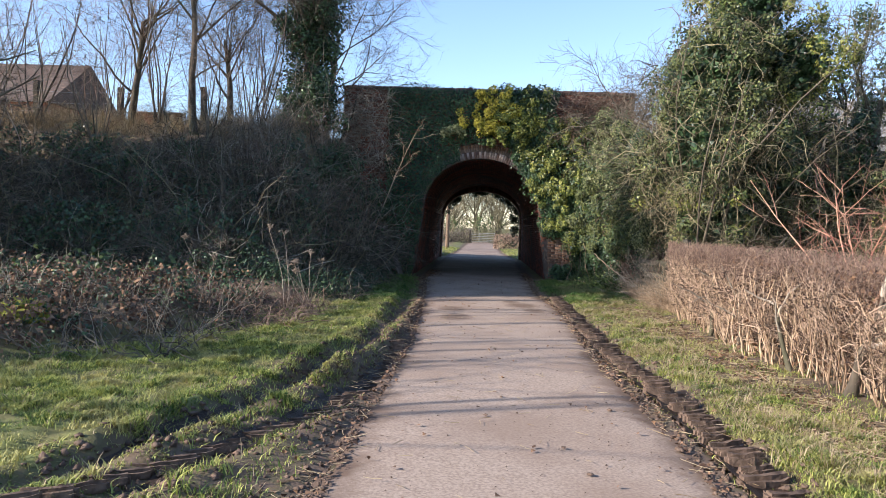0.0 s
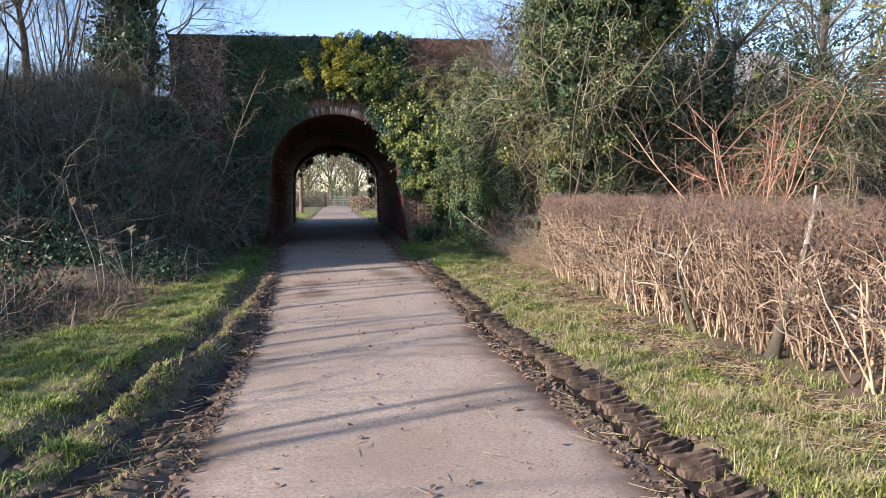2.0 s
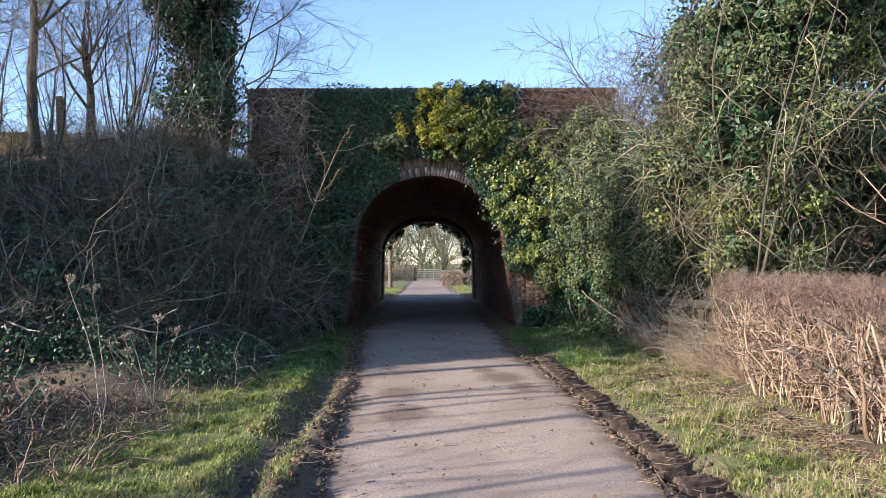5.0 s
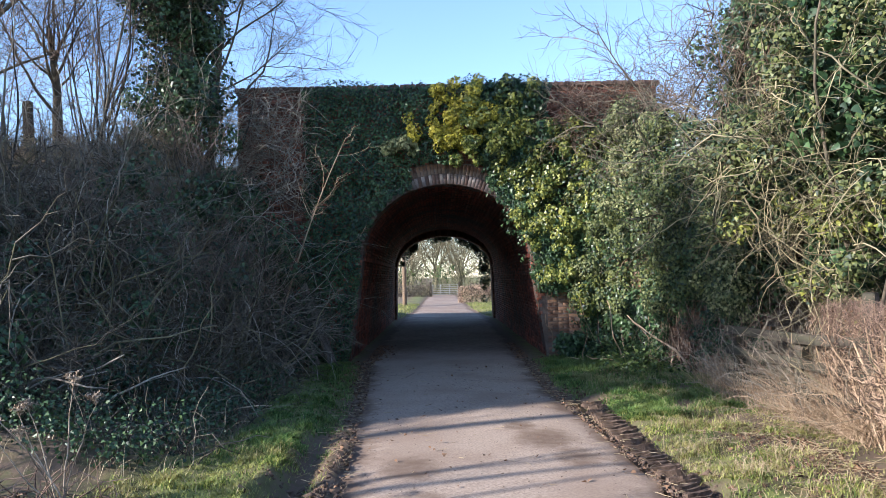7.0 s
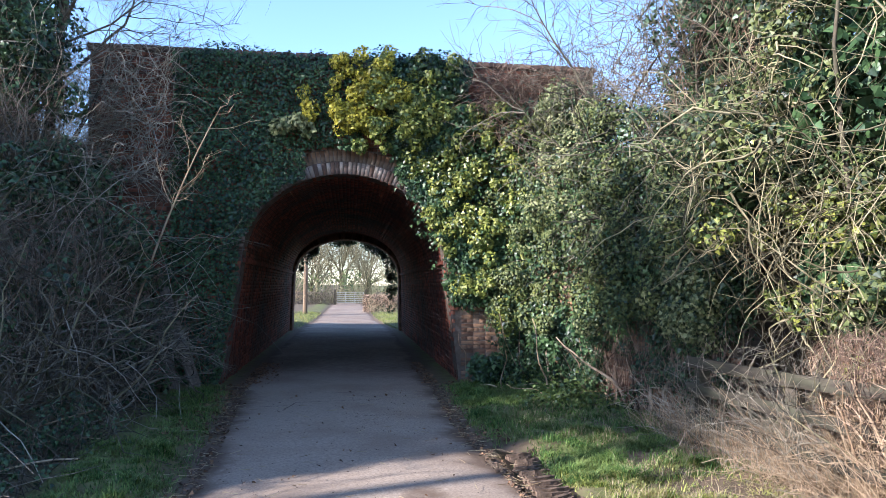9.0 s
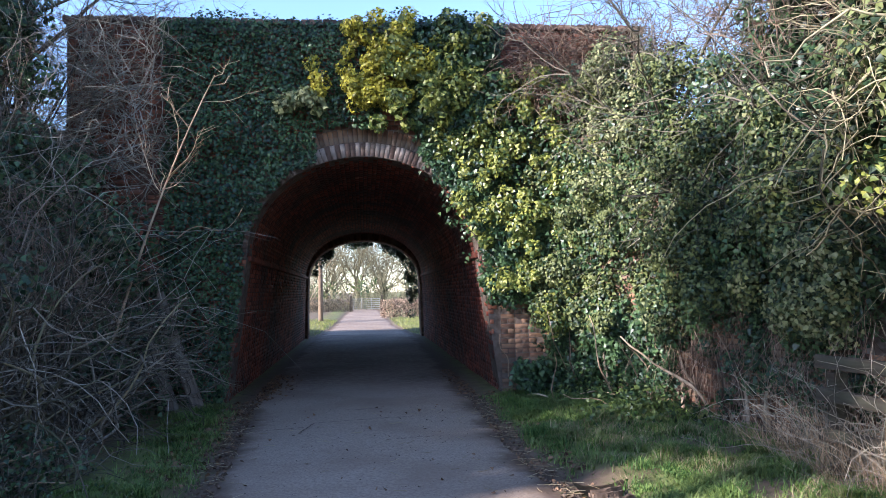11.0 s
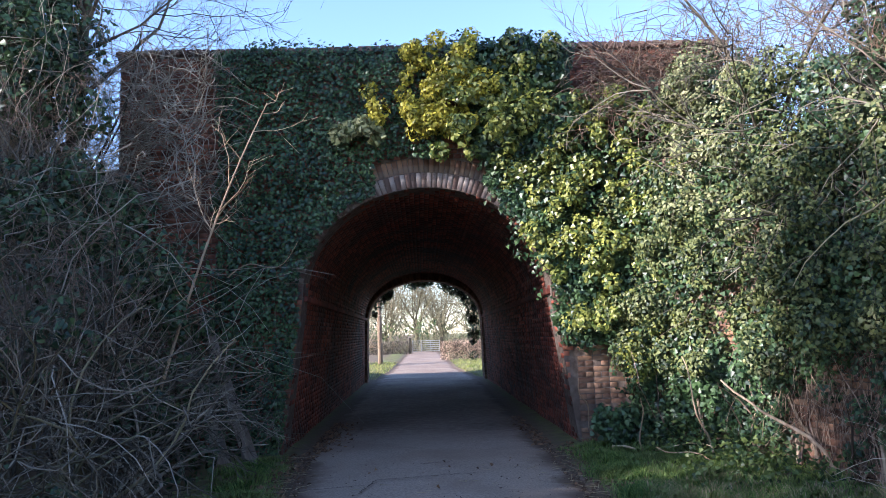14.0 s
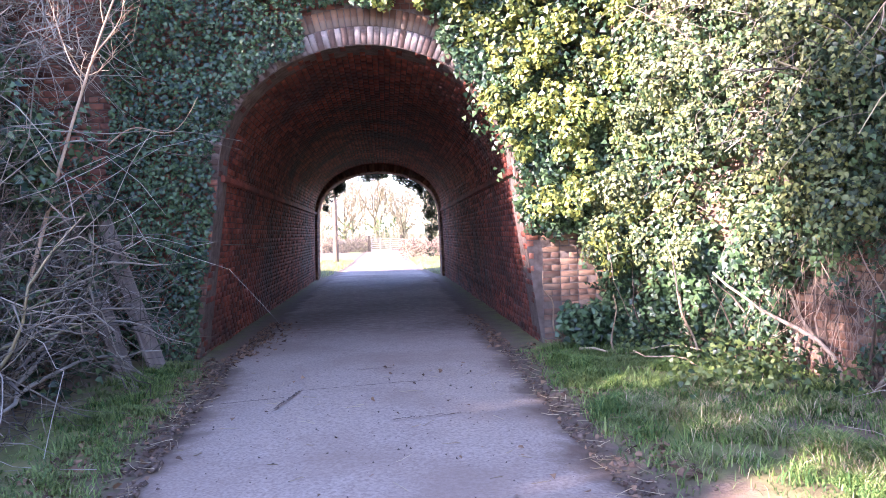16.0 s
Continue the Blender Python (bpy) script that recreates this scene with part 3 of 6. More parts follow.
# inner ring and jambs of the far portal
V, F = [], []
inner = []
for x, z in sec:
    xf = x * (1 + 0.145 * min(max(z / SPRING, 0), 1))
    inner.append((xf - math.copysign(0.07, xf) if z < SPRING + 0.02 else xf * 0.955, SPRING + (z - SPRING) * (1 - 0.25 / 1.56) if z > SPRING else z))
inner = np.array(inner)
sec_far = widen(np.insert(sec, 1, LENGTH, 1))[:, [0, 2]]
rows = [np.insert(sec_far, 1, LENGTH - 1.0, 1), np.insert(inner, 1, LENGTH - 1.0, 1), np.insert(inner, 1, LENGTH + 0.03, 1), np.insert(sec_far * 1.02, 1, LENGTH + 0.03, 1)]
V = np.concatenate(rows)
F = np.concatenate([np.stack([i + k * m, i + 1 + k * m, i + 1 + (k + 1) * m, i + (k + 1) * m], 1) for k in range(3)])
part("inner_ring", mesh_np("inner_ring", V, F, M_BRICK), far_portal, "lighter brick ring at the far mouth")
ia = np.concatenate([[0], np.cumsum(np.hypot(np.diff(inner[:, 0]), np.diff(inner[:, 1])))])
ic = np.arange(0.04, ia[-1], 0.0775)
icx, icz = np.interp(ic, ia, inner[:, 0]), np.interp(ic, ia, inner[:, 1])
itx, itz = np.interp(ic + 0.01, ia, inner[:, 0]) - icx, np.interp(ic + 0.01, ia, inner[:, 1]) - icz
il = np.hypot(itx, itz)
n = len(ic)
Ci, Ui, Vi, Wi = [], [], [], []
for kk in range(n):
    tvec = np.array([itx[kk], 0, itz[kk]]) / il[kk]
    nvec = np.array([itz[kk], 0, -itx[kk]]) / il[kk]
    for q in range(4):
        Ci.append(np.array([icx[kk], LENGTH - 0.88 + 0.225 * q + (0.05 if kk % 2 else 0), icz[kk]]) + nvec * 0.012)
        Ui.append((0, 1.0, 0)); Vi.append(tvec); Wi.append(nvec)
    Ci.append(np.array([icx[kk], LENGTH - 1.012, icz[kk]]) - nvec * 0.11)
    Ui.append(-nvec); Vi.append(tvec); Wi.append((0, -1.0, 0))
Ci, Ui, Vi, Wi = (np.array(q, float) for q in (Ci, Ui, Vi, Wi))
n = len(Ci)
tagged(part("brickwork", mesh_np("brickwork", *box_bricks(Ci, Ui, Vi, Wi, np.full(n, 0.105), np.full(n, 0.034), np.full(n, 0.02)), M_PIER), far_portal), kind="stuff")

# wing wall on the east side, under the ivy
wing_top = ((3.0, 0.0, 4.3), (3.75, -1.4, 3.6), (4.2, -2.8, 2.7), (4.35, -4.4, 1.7), (4.3, -5.6, 1.0))
P = np.array(wing_top)
t = np.linspace(0, 4, 33)
P = np.stack([np.interp(t, range(5), P[:, k]) for k in range(3)], 1)
d = unit(np.gradient(P[:, :2], axis=0))
side = np.stack([-d[:, 1], d[:, 0]], 1)
front, back = P[:, :2], P[:, :2] + side * 0.45
q = np.concatenate([np.column_stack([front, np.full(33, -0.2)]), np.column_stack([front, P[:, 2]]), np.column_stack([back, P[:, 2]]), np.column_stack([back, np.full(33, -0.2)])])
i = np.arange(32)
F = np.concatenate([np.stack([i + k * 33, i + 1 + k * 33, i + 1 + (k + 1) * 33, i + (k + 1) * 33], 1) for k in range(3)] + [np.array([(32, 65, 98, 131)])])
wing = part("wing_wall", mesh_np("wing_wall", q, F, M_MORTAR), bridge, "crumbling brick wing wall under ivy")
rows = []
for c in range(55):
    z = 0.04 + c * 0.0775
    s = 0.1 if c % 2 else 0.0
    while s < 3.98:
        x, y, zt = (np.interp(s + 0.04, t, P[:, k]) for k in range(3))
        dx, dy = (np.interp(s + 0.04, t, d[:, k]) for k in range(2))
        if z < zt - 0.04:
            rows.append((x, y, z, dx, dy))
        s += 0.145
rows = np.array(rows)
n = len(rows)
W = np.stack([rows[:, 4], -rows[:, 3], np.zeros(n)], 1)
tagged(part("brickwork", mesh_np("brickwork", *box_bricks(rows[:, :3] + W * (0.010 + rng.normal(0, 0.004, (n, 1))), np.stack([rows[:, 3], rows[:, 4], np.zeros(n)], 1), np.repeat([[0, 0, 1.0]], n, 0), W,
       np.full(n, 0.107), np.full(n, 0.033), np.full(n, 0.03)), M_PIER), wing), kind="stuff")

# coping course on both parapets
for y0, y1, par in ((-0.05, 0.55, portal), (LENGTH - 0.55, LENGTH + 0.05, far_portal)):
    cop = part("coping", bm_mesh("coping", block(-4.5, 4.65, y0 + 0.06, y1 - 0.02, TOP - 0.1, TOP - 0.04, 0.012), M_MORTAR), par)
    if y0 < 0:
        brick_up = bm_mesh("coping_brick", block(-0.054, 0.054, -0.12, 0.12, -0.045, 0.045, 0.010, 0.006), M_COPING)
        for k in range(80):
            o = part("coping_brick", brick_up, cop)
            o.location = (-4.44 + k * 0.1145, 0.06 + rng.normal(0, 0.008), TOP - 0.02 + rng.normal(0, 0.006))
            o.rotation_euler = (0, rng.normal(0, 0.03), rng.normal(0, 0.03))


# bricks that can be told apart: pier, parapet ends and arch ring, each a piece of its own
def brick_mesh(name, su, sv, material):
    V, F = box_bricks(np.zeros((1, 3)), np.array([[1.0, 0, 0]]), np.array([[0, 0, 1.0]]), np.array([[0, -1.0, 0]]), np.array([su]), np.array([sv]), np.array([0.05]), 0.006)
    return mesh_np(name, V, F, material)


STRETCH = {M_PIER: brick_mesh("brick", 0.1075, 0.0335, M_PIER), M_BRICK: brick_mesh("brick", 0.1075, 0.0335, M_BRICK)}
HEADER = {M_PIER: brick_mesh("brick", 0.0515, 0.0335, M_PIER), M_BRICK: brick_mesh("brick", 0.0515, 0.0335, M_BRICK)}


def lay(x0, x1, z0, z1, material, parent):
    for c in range(int(round((z1 - z0) / 0.0775))):
        z = z0 + (c + 0.5) * 0.0775
        size = 0.225 if c % 2 else 0.1125
        x = x0
        while x + size <= x1 + 0.01:
            if not (z < SPRING and x < float(half_width(z)) < x + size):
                o = part("brick", (STRETCH if c % 2 else HEADER)[material], parent)
                o.location = (x + size / 2, -0.002 + rng.normal(0, 0.005), z + rng.normal(0, 0.0015))
                o.rotation_euler = (rng.normal(0, 0.01), rng.normal(0, 0.008), rng.normal(0, 0.012))
            x += size


lay(2.12, 3.14, 0.0, 1.55, M_PIER, part("pier", bm_mesh("pier", block(2.115, 3.15, 0.004, 0.1, 0, 1.56, 0), M_MORTAR), bridge, "exposed weathered brick pier beside the arch"))
lay(2.22, 4.58, 5.115, 5.81, M_BRICK, portal)
lay(-4.43, -2.95, 5.115, 5.81, M_BRICK, portal)
ring_part = part("arch_ring", mesh_np("arch_ring", np.concatenate([np.insert(sec[8:-8] * 1.0, 1, 0.006, 1), np.insert(np.column_stack([sec[8:-8, 0] * (HALF_SPRING + 0.46) / HALF_SPRING, SPRING + (sec[8:-8, 1] - SPRING) * (CROWN - SPRING + 0.46) / (CROWN - SPRING)]), 1, 0.006, 1)]),
                 np.stack([np.arange(len(sec) - 17), np.arange(len(sec) - 17) + 1, np.arange(len(sec) - 17) + len(sec) - 15, np.arange(len(sec) - 17) + len(sec) - 16], 1), M_MORTAR), bridge, "double brick arch ring stained with lime")
voussoirs = [brick_mesh("brick", 0.034, 0.106, M_RING), brick_mesh("brick", 0.034, 0.106, M_PIER)]
for k in range(2):
    A, B = HALF_SPRING + 0.115 + 0.225 * k, CROWN - SPRING + 0.115 + 0.225 * k
    tt = np.linspace(0, np.pi, 800)
    ll = np.concatenate([[0], np.cumsum(np.hypot(np.diff(A * np.cos(tt)), np.diff(B * np.sin(tt))))])
    for l in np.arange(0.04, ll[-1], 0.0775):
        th = float(np.interp(l, ll, tt))
        o = part("brick", voussoirs[k], ring_part)
        o.location = (A * math.cos(th), -0.004 + rng.normal(0, 0.004), SPRING + B * math.sin(th))
        o.rotation_euler = (0, math.pi / 2 - math.atan2(math.sin(th) / B, math.cos(th) / A), 0)


# ---- ivy on the bridge ----
def ivy_cover(x, z):
    """How thickly ivy covers the bridge face at x, z (0 to 1)."""
    wav = 0.22 * (vnoise(x, z, 1.7, 21) - 0.5) + 0.14 * (vnoise(x, z, 4.5, 22) - 0.5)
    arch = np.sqrt((x / HALF_SPRING) ** 2 + (np.maximum(z - SPRING, 0) / (CROWN - SPRING)) ** 2)
    open_x = np.where(z < SPRING, half_width(np.minimum(z, SPRING)), 0)
    outside = np.where(z < SPRING, np.abs(x) > open_x + 0.0 + wav * 0.6, arch > 0.99 + wav * 0.4)
    bare_ring = (z < 4.12 + wav) & (x > -0.72) & (x < 0.5) & (arch < 1.3)
    left = (x > -3.02 + 0.5 * wav) & (x < 0.3)
    line = np.interp(z, [0, 0.9, 1.35, 1.7, 2.2, 2.7, 3.4, 4.1, 6.2], [3.1, 2.85, 2.35, 1.82, 1.66, 1.45, 1.15, 0.72, 0.2])
    right = (x > line + wav) & ((z < 5.05 + wav) | (x < 2.25 + wav))
    return (outside & ~bare_ring & (left | right) & (z < 6.02 + wav)).astype(float)


def ivy_on_face(n, keep, bulge, lo, hi, r, x0=-3.3, x1=4.6, z0=0.0, z1=6.15):
    x, z = r.uniform(x0, x1, n), r.uniform(z0, z1, n)
    ok = (ivy_cover(x, z) > 0.5) & keep(x, z)
    x, z = x[ok], z[ok]
    b = bulge(x, z)
    y = -0.03 - b * r.random(len(x)) ** 0.6 - 0.05 * r.random(len(x))
    over = z > TOP - 0.05
    y = np.where(over, r.uniform(-0.15, 0.45, len(x)), y)
    normal = np.stack([0.25 * r.normal(size=len(x)), np.full(len(x), -1.0), np.full(len(x), 0.35)], 1)
    normal[over] = (0, -0.4, 1)
    return np.stack([x, y, z], 1), normal, r.uniform(lo, hi, len(x))


r = np.random.default_rng(5)
ivy_wall = thing("ivy", "thick dark green ivy covering the brick bridge face", "ivy", kind="stuff")
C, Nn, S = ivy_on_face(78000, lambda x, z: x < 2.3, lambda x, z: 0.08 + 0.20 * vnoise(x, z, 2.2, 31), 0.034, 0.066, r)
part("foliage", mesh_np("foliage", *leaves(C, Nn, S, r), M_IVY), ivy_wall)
C, Nn, S = ivy_on_face(30000, lambda x, z: (x > 0.4) & (z > 1.4), lambda x, z: 0.14 + 0 * x, 0.04, 0.075, r)
part("foliage", mesh_np("foliage", *leaves(C, Nn, S, r), M_IVY), ivy_wall, "dark leaves close to the brick")


def clumps(centres, radius, count, lo, hi, r, flat=0.6, out=(0, -1, 0.3)):
    """Leaves gathered on the outer skin of many small clumps."""
    k = r.integers(0, len(centres), count)
    d = unit(r.normal(size=(count, 3)))
    rad = radius[k] * r.uniform(0.45, 1.0, count) ** 0.5
    C = centres[k] + d * rad[:, None] * np.array([1, flat, 1])
    return C, unit(d + np.array(out) * 0.7), r.uniform(lo, hi, count)


# bulging ivy right of the arch, sunlight put into its leaf colour
n = 230
cx_, cz_ = r.uniform(0.7, 4.3, 1500), r.uniform(1.0, 5.0, 1500)
line = np.interp(cz_, [0, 0.9, 1.4, 1.8, 2.2, 2.7, 3.4, 4.1, 6.2], [3.2, 2.95, 2.5, 1.95, 1.8, 1.55, 1.3, 0.9, 0.5])
ok = cx_ > line
cx_, cz_ = cx_[ok][:n], cz_[ok][:n]
out_ = np.interp(cx_, [0.8, 1.8, 3.0, 4.3], [0.2, 0.35, 0.7, 1.5]) * r.uniform(0.5, 1.0, len(cx_))
cc = np.stack([cx_, -out_, cz_], 1)
bulge_ivy = thing("ivy", "bushy ivy hanging beside the arch, coloured a sunlit green", "ivy", kind="stuff")
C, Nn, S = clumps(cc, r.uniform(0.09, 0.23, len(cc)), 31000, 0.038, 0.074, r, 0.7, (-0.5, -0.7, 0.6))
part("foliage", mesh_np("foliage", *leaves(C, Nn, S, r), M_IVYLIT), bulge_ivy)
# dark ivy colour behind the clumps paints the shade in their gaps
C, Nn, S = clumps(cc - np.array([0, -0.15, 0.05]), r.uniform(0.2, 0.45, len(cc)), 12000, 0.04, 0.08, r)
part("foliage", mesh_np("foliage", *leaves(C, Nn, S, r), M_IVY), bulge_ivy, "leaves underneath, darkened for shade")

n = 44
cc = np.stack([r.uniform(1.88, 2.95, n), r.uniform(-0.32, -0.1, n), r.uniform(1.45, 3.0, n)], 1)
C, Nn, S = clumps(cc, r.uniform(0.12, 0.24, n), 5600, 0.04, 0.075, r)
part("foliage", mesh_np("foliage", *leaves(C, Nn, S, r), M_IVY), bulge_ivy, "dark leaves hanging over the pier")

# yellow crown of ivy over the arch, its yellow brightened as if sunlit
g = r.random(60)
gz = 4.6 + 1.35 * g
gold = np.stack([0.34 + 0.12 * np.sin(gz * 5) + r.normal(0, 0.40, 60) * (1.15 - 0.35 * g), -0.28 - 0.22 * r.random(60), gz], 1)
gold = np.concatenate([gold, np.stack([r.uniform(-0.75, 0.7, 16), r.uniform(-0.45, -0.3, 16), r.uniform(4.5, 4.9, 16)], 1)])
gold_ivy = thing("ivy", "yellow-green sunlit ivy bush above the arch crown", "ivy", kind="stuff")
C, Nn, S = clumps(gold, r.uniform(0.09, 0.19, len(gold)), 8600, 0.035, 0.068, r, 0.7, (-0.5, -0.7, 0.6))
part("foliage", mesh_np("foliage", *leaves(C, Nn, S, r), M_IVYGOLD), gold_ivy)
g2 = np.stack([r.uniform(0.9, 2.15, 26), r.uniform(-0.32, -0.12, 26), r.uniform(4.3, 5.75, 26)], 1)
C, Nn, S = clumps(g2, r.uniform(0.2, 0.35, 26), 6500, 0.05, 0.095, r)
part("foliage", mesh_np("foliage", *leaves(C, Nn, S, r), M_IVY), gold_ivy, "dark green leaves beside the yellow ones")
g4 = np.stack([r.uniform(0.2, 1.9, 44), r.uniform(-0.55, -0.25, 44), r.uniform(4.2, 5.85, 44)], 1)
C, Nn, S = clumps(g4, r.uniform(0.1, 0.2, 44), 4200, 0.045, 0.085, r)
part("foliage", mesh_np("foliage", *leaves(C, Nn, S, r), M_IVYLIT), gold_ivy, "leaves in sunlit green among the yellow")
g3 = np.array([(-1.05, -0.35, 4.55), (-0.85, -0.38, 4.62), (-0.7, -0.35, 4.48), (-1.2, -0.3, 4.5)])
C, Nn, S = clumps(g3, np.full(4, 0.16), 380, 0.06, 0.11, r)
part("foliage", mesh_np("foliage", *leaves(C, Nn, S, r), M_GREYLEAF), gold_ivy, "pale leaf cluster")

# ivy over the wing wall, thinning to bare stems near the ground
def wing_point(s, z, off):
    P = np.array(wing_top)
    k = np.clip(s, 0, 4)
    x, y = np.interp(k, range(5), P[:, 0]), np.interp(k, range(5), P[:, 1])
    return np.stack([x - off * 0.85, y - off * 0.45, z], 1)


wing_ivy = thing("ivy", "dense ivy draped over the brick wing wall", "ivy", kind="stuff")
n = 210
s_ = r.uniform(0, 3.9, n)
low_ = np.interp(s_, [0, 1.2, 2.0, 4.0], [0.6, 0.8, 1.35, 1.2])
z_ = low_ + (np.interp(s_, range(5), [5.2, 5.0, 4.5, 3.6, 2.6]) - low_) * r.random(n)
cc = wing_point(s_, z_, r.uniform(0.0, 0.6, n))
C, Nn, S = clumps(cc, r.uniform(0.10, 0.28, n), 62000, 0.028, 0.058, r, 1.0, (-0.9, -0.6, 0.5))
# picks sun-paled leaves, more of them above z 2.4 where sun falls
sun_pale = vnoise(C[:, 1] * 1.0, C[:, 2], 1.1, 77) + 0.35 * r.random(len(C)) + 0.22 * step(2.4, 4.0, C[:, 2]) > 0.86
part("foliage", mesh_np("foliage", *leaves(C[~sun_pale], Nn[~sun_pale], S[~sun_pale], r), M_WINGIVY), wing_ivy)
# inner layer in the darker leaf colour stands for shaded depth
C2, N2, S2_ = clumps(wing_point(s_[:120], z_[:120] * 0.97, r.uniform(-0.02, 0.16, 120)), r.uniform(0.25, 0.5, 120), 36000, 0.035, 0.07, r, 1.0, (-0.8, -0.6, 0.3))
part("foliage", mesh_np("foliage", *leaves(C2, N2, S2_, r), M_IVY), wing_ivy, "inner leaves darkened for shade")
part("foliage", mesh_np("foliage", *leaves(C[sun_pale], Nn[sun_pale], S[sun_pale], r), M_GREYLEAF), wing_ivy, "leaves paled as if sunlit")
n = 110
cc = wing_point(r.uniform(0, 2.4, n), r.uniform(1.0, 3.6, n), r.uniform(0.04, 0.22, n))
C, Nn, S = clumps(cc, r.uniform(0.15, 0.32, n), 17000, 0.035, 0.07, r, 1.0, (-0.8, -0.6, 0.3))
part("foliage", mesh_np("foliage", *leaves(C, Nn, S, r), M_WINGIVY), wing_ivy, "close leaves over the brick")
# wall foot in the darkest ivy colour, for the shade low down
n = 80
cc = wing_point(r.uniform(0, 1.5, n), r.uniform(0.1, 1.4, n), r.uniform(0.0, 0.2, n))
C, Nn, S = clumps(cc, r.uniform(0.14, 0.32, n), 9000, 0.045, 0.08, r, 1.0, (-0.8, -0.6, 0.3))
part("foliage", mesh_np("foliage", *leaves(C, Nn, S, r), M_IVY), wing_ivy, "lower leaves darkened for shade")
n = 70
b = wing_point(r.uniform(0.2, 4.0, n), np.zeros(n), r.uniform(0.0, 0.25, n))
P = grow(b, np.repeat([[0.12, 0.05, 1.0]], n, 0), r.uniform(0.5, 1.9, n), 6, 0.24, 0.05, r)
part("stem_clump", mesh_np("stem_clump", *tubes(P, taper(r.uniform(0.006, 0.02, n), np.full(n, 0.004), n, 6), 4), M_ROOT), wing_ivy, "bare tan climbing stems")
n = 90
col = np.round(r.uniform(1.2, 4.0, n) * 2.6) / 2.6 + r.normal(0, 0.06, n)
cc = wing_point(col, r.uniform(0.25, 1.6, n), r.uniform(0.05, 0.22, n))
C, Nn, S = clumps(cc, r.uniform(0.10, 0.20, n), 7000, 0.03, 0.06, r, 1.0, (-0.8, -0.6, 0.3))
part("foliage", mesh_np("foliage", *leaves(C, Nn, S, r), M_IVY), wing_ivy, "trailing strands of ivy")
n = 800
b = wing_point(r.uniform(1.3, 4.0, n), r.uniform(0.5, 1.75, n), r.uniform(0.02, 0.20, n))
P = grow(b, np.repeat([[0.0, 0.0, -1.0]], n, 0) + 0.2 * r.normal(size=(n, 3)), r.uniform(0.3, 1.0, n), 6, 0.22, -0.05, r)
P[:, :, 2] = np.maximum(P[:, :, 2], 0.02)
part("root_clump", mesh_np("root_clump", *tubes(P, taper(r.uniform(0.002, 0.006, n), np.full(n, 0.0015), n, 6), 3), M_ROOT), wing_ivy, "hanging mat of bare brown ivy roots")
n = 30
cc = np.stack([r.uniform(2.3, 3.3, n), r.uniform(-0.7, -0.2, n), r.uniform(0.05, 0.45, n)], 1)
C, Nn, S = clumps(cc, r.uniform(0.12, 0.22, n), 1900, 0.05, 0.09, r, 1.0)
foot_ivy = thing("ivy", "low dark ivy tuft at the foot of the brick pier", "ivy", kind="stuff")
part("foliage", mesh_np("foliage", *leaves(C, Nn, S, r), M_IVY), foot_ivy)

# ivy hanging round the far mouth
n = 40
th = r.uniform(-0.1, 1.9, n)
cc = np.stack([1.75 * np.cos(th), np.full(n, LENGTH + 0.15), SPRING + 1.28 * np.sin(th)], 1)
cc[th < 0.25, 2] -= r.uniform(0, 1.6, (th < 0.25).sum())
cc = np.concatenate([cc, np.stack([r.uniform(1.65, 2.0, 16), np.full(16, LENGTH + 0.2), r.uniform(1.2, 3.0, 16)], 1)])
th2 = r.uniform(2.2, 3.1, 14)
cc = np.concatenate([cc, np.stack([1.8 * np.cos(th2), np.full(14, LENGTH + 0.15), SPRING + 1.3 * np.sin(th2)], 1)])
C, Nn, S = clumps(cc, r.uniform(0.1, 0.26, len(cc)), 3600, 0.05, 0.09, r, 0.6, (0, 1, 0))
far_ivy = thing("ivy", "ivy hanging round the far tunnel mouth", "ivy", kind="stuff")
part("foliage", mesh_np("foliage", *leaves(C, Nn, S, r), M_IVY), far_ivy)


# ---- bare shrubs and trees ----
def bare_plant(name, label, category, height_m, spread, stems, levels, materials, seed, lean=(0, 0), thick=0.03, wander=0.13, lift=0.06, group=""):
    """A leafless shrub: stems from the base, branches and twigs, as two parts."""
    q = np.random.default_rng(seed)
    root = thing(name, label, category, group)
    way = np.stack([q.normal(lean[0], spread, stems), q.normal(lean[1], spread, stems), np.ones(stems)], 1)
    base = np.stack([q.normal(0, 0.14, stems), q.normal(0, 0.14, stems), np.full(stems, -0.1)], 1)
    P = grow(base, way, height_m * q.uniform(0.7, 1.05, stems), 8, wander, lift, q)
    r0 = thick * q.uniform(0.6, 1.2, stems)
    for k in range(stems):
        part("stem", mesh_np("stem", *tubes(P[k:k + 1], taper(r0[k:k + 1], r0[k:k + 1] * 0.25, 1, 8), 6), materials[0], True), root)
    pieces, L = [], height_m * 0.5
    for turn, (count, k) in enumerate(levels):
        b, d, i, uu = spawn(P, count, 0.2, 1.0, 0.75, q)
        ln = L * q.uniform(0.5, 1.1, len(b)) * (1.15 - 0.6 * uu)
        seg = 5 if turn == 0 else 3
        P = grow(b, d, ln, seg, wander * 2.1, lift * 0.2, q)
        rr = np.full(len(b), thick * k) * q.uniform(0.7, 1.2, len(b))
        pieces.append(tubes(P, taper(rr, rr * 0.35, len(b), seg), 3))
        L *= 0.55
    part("twig_tangle", mesh_np("twig_tangle", *join(pieces), materials[1]), root)
    return root


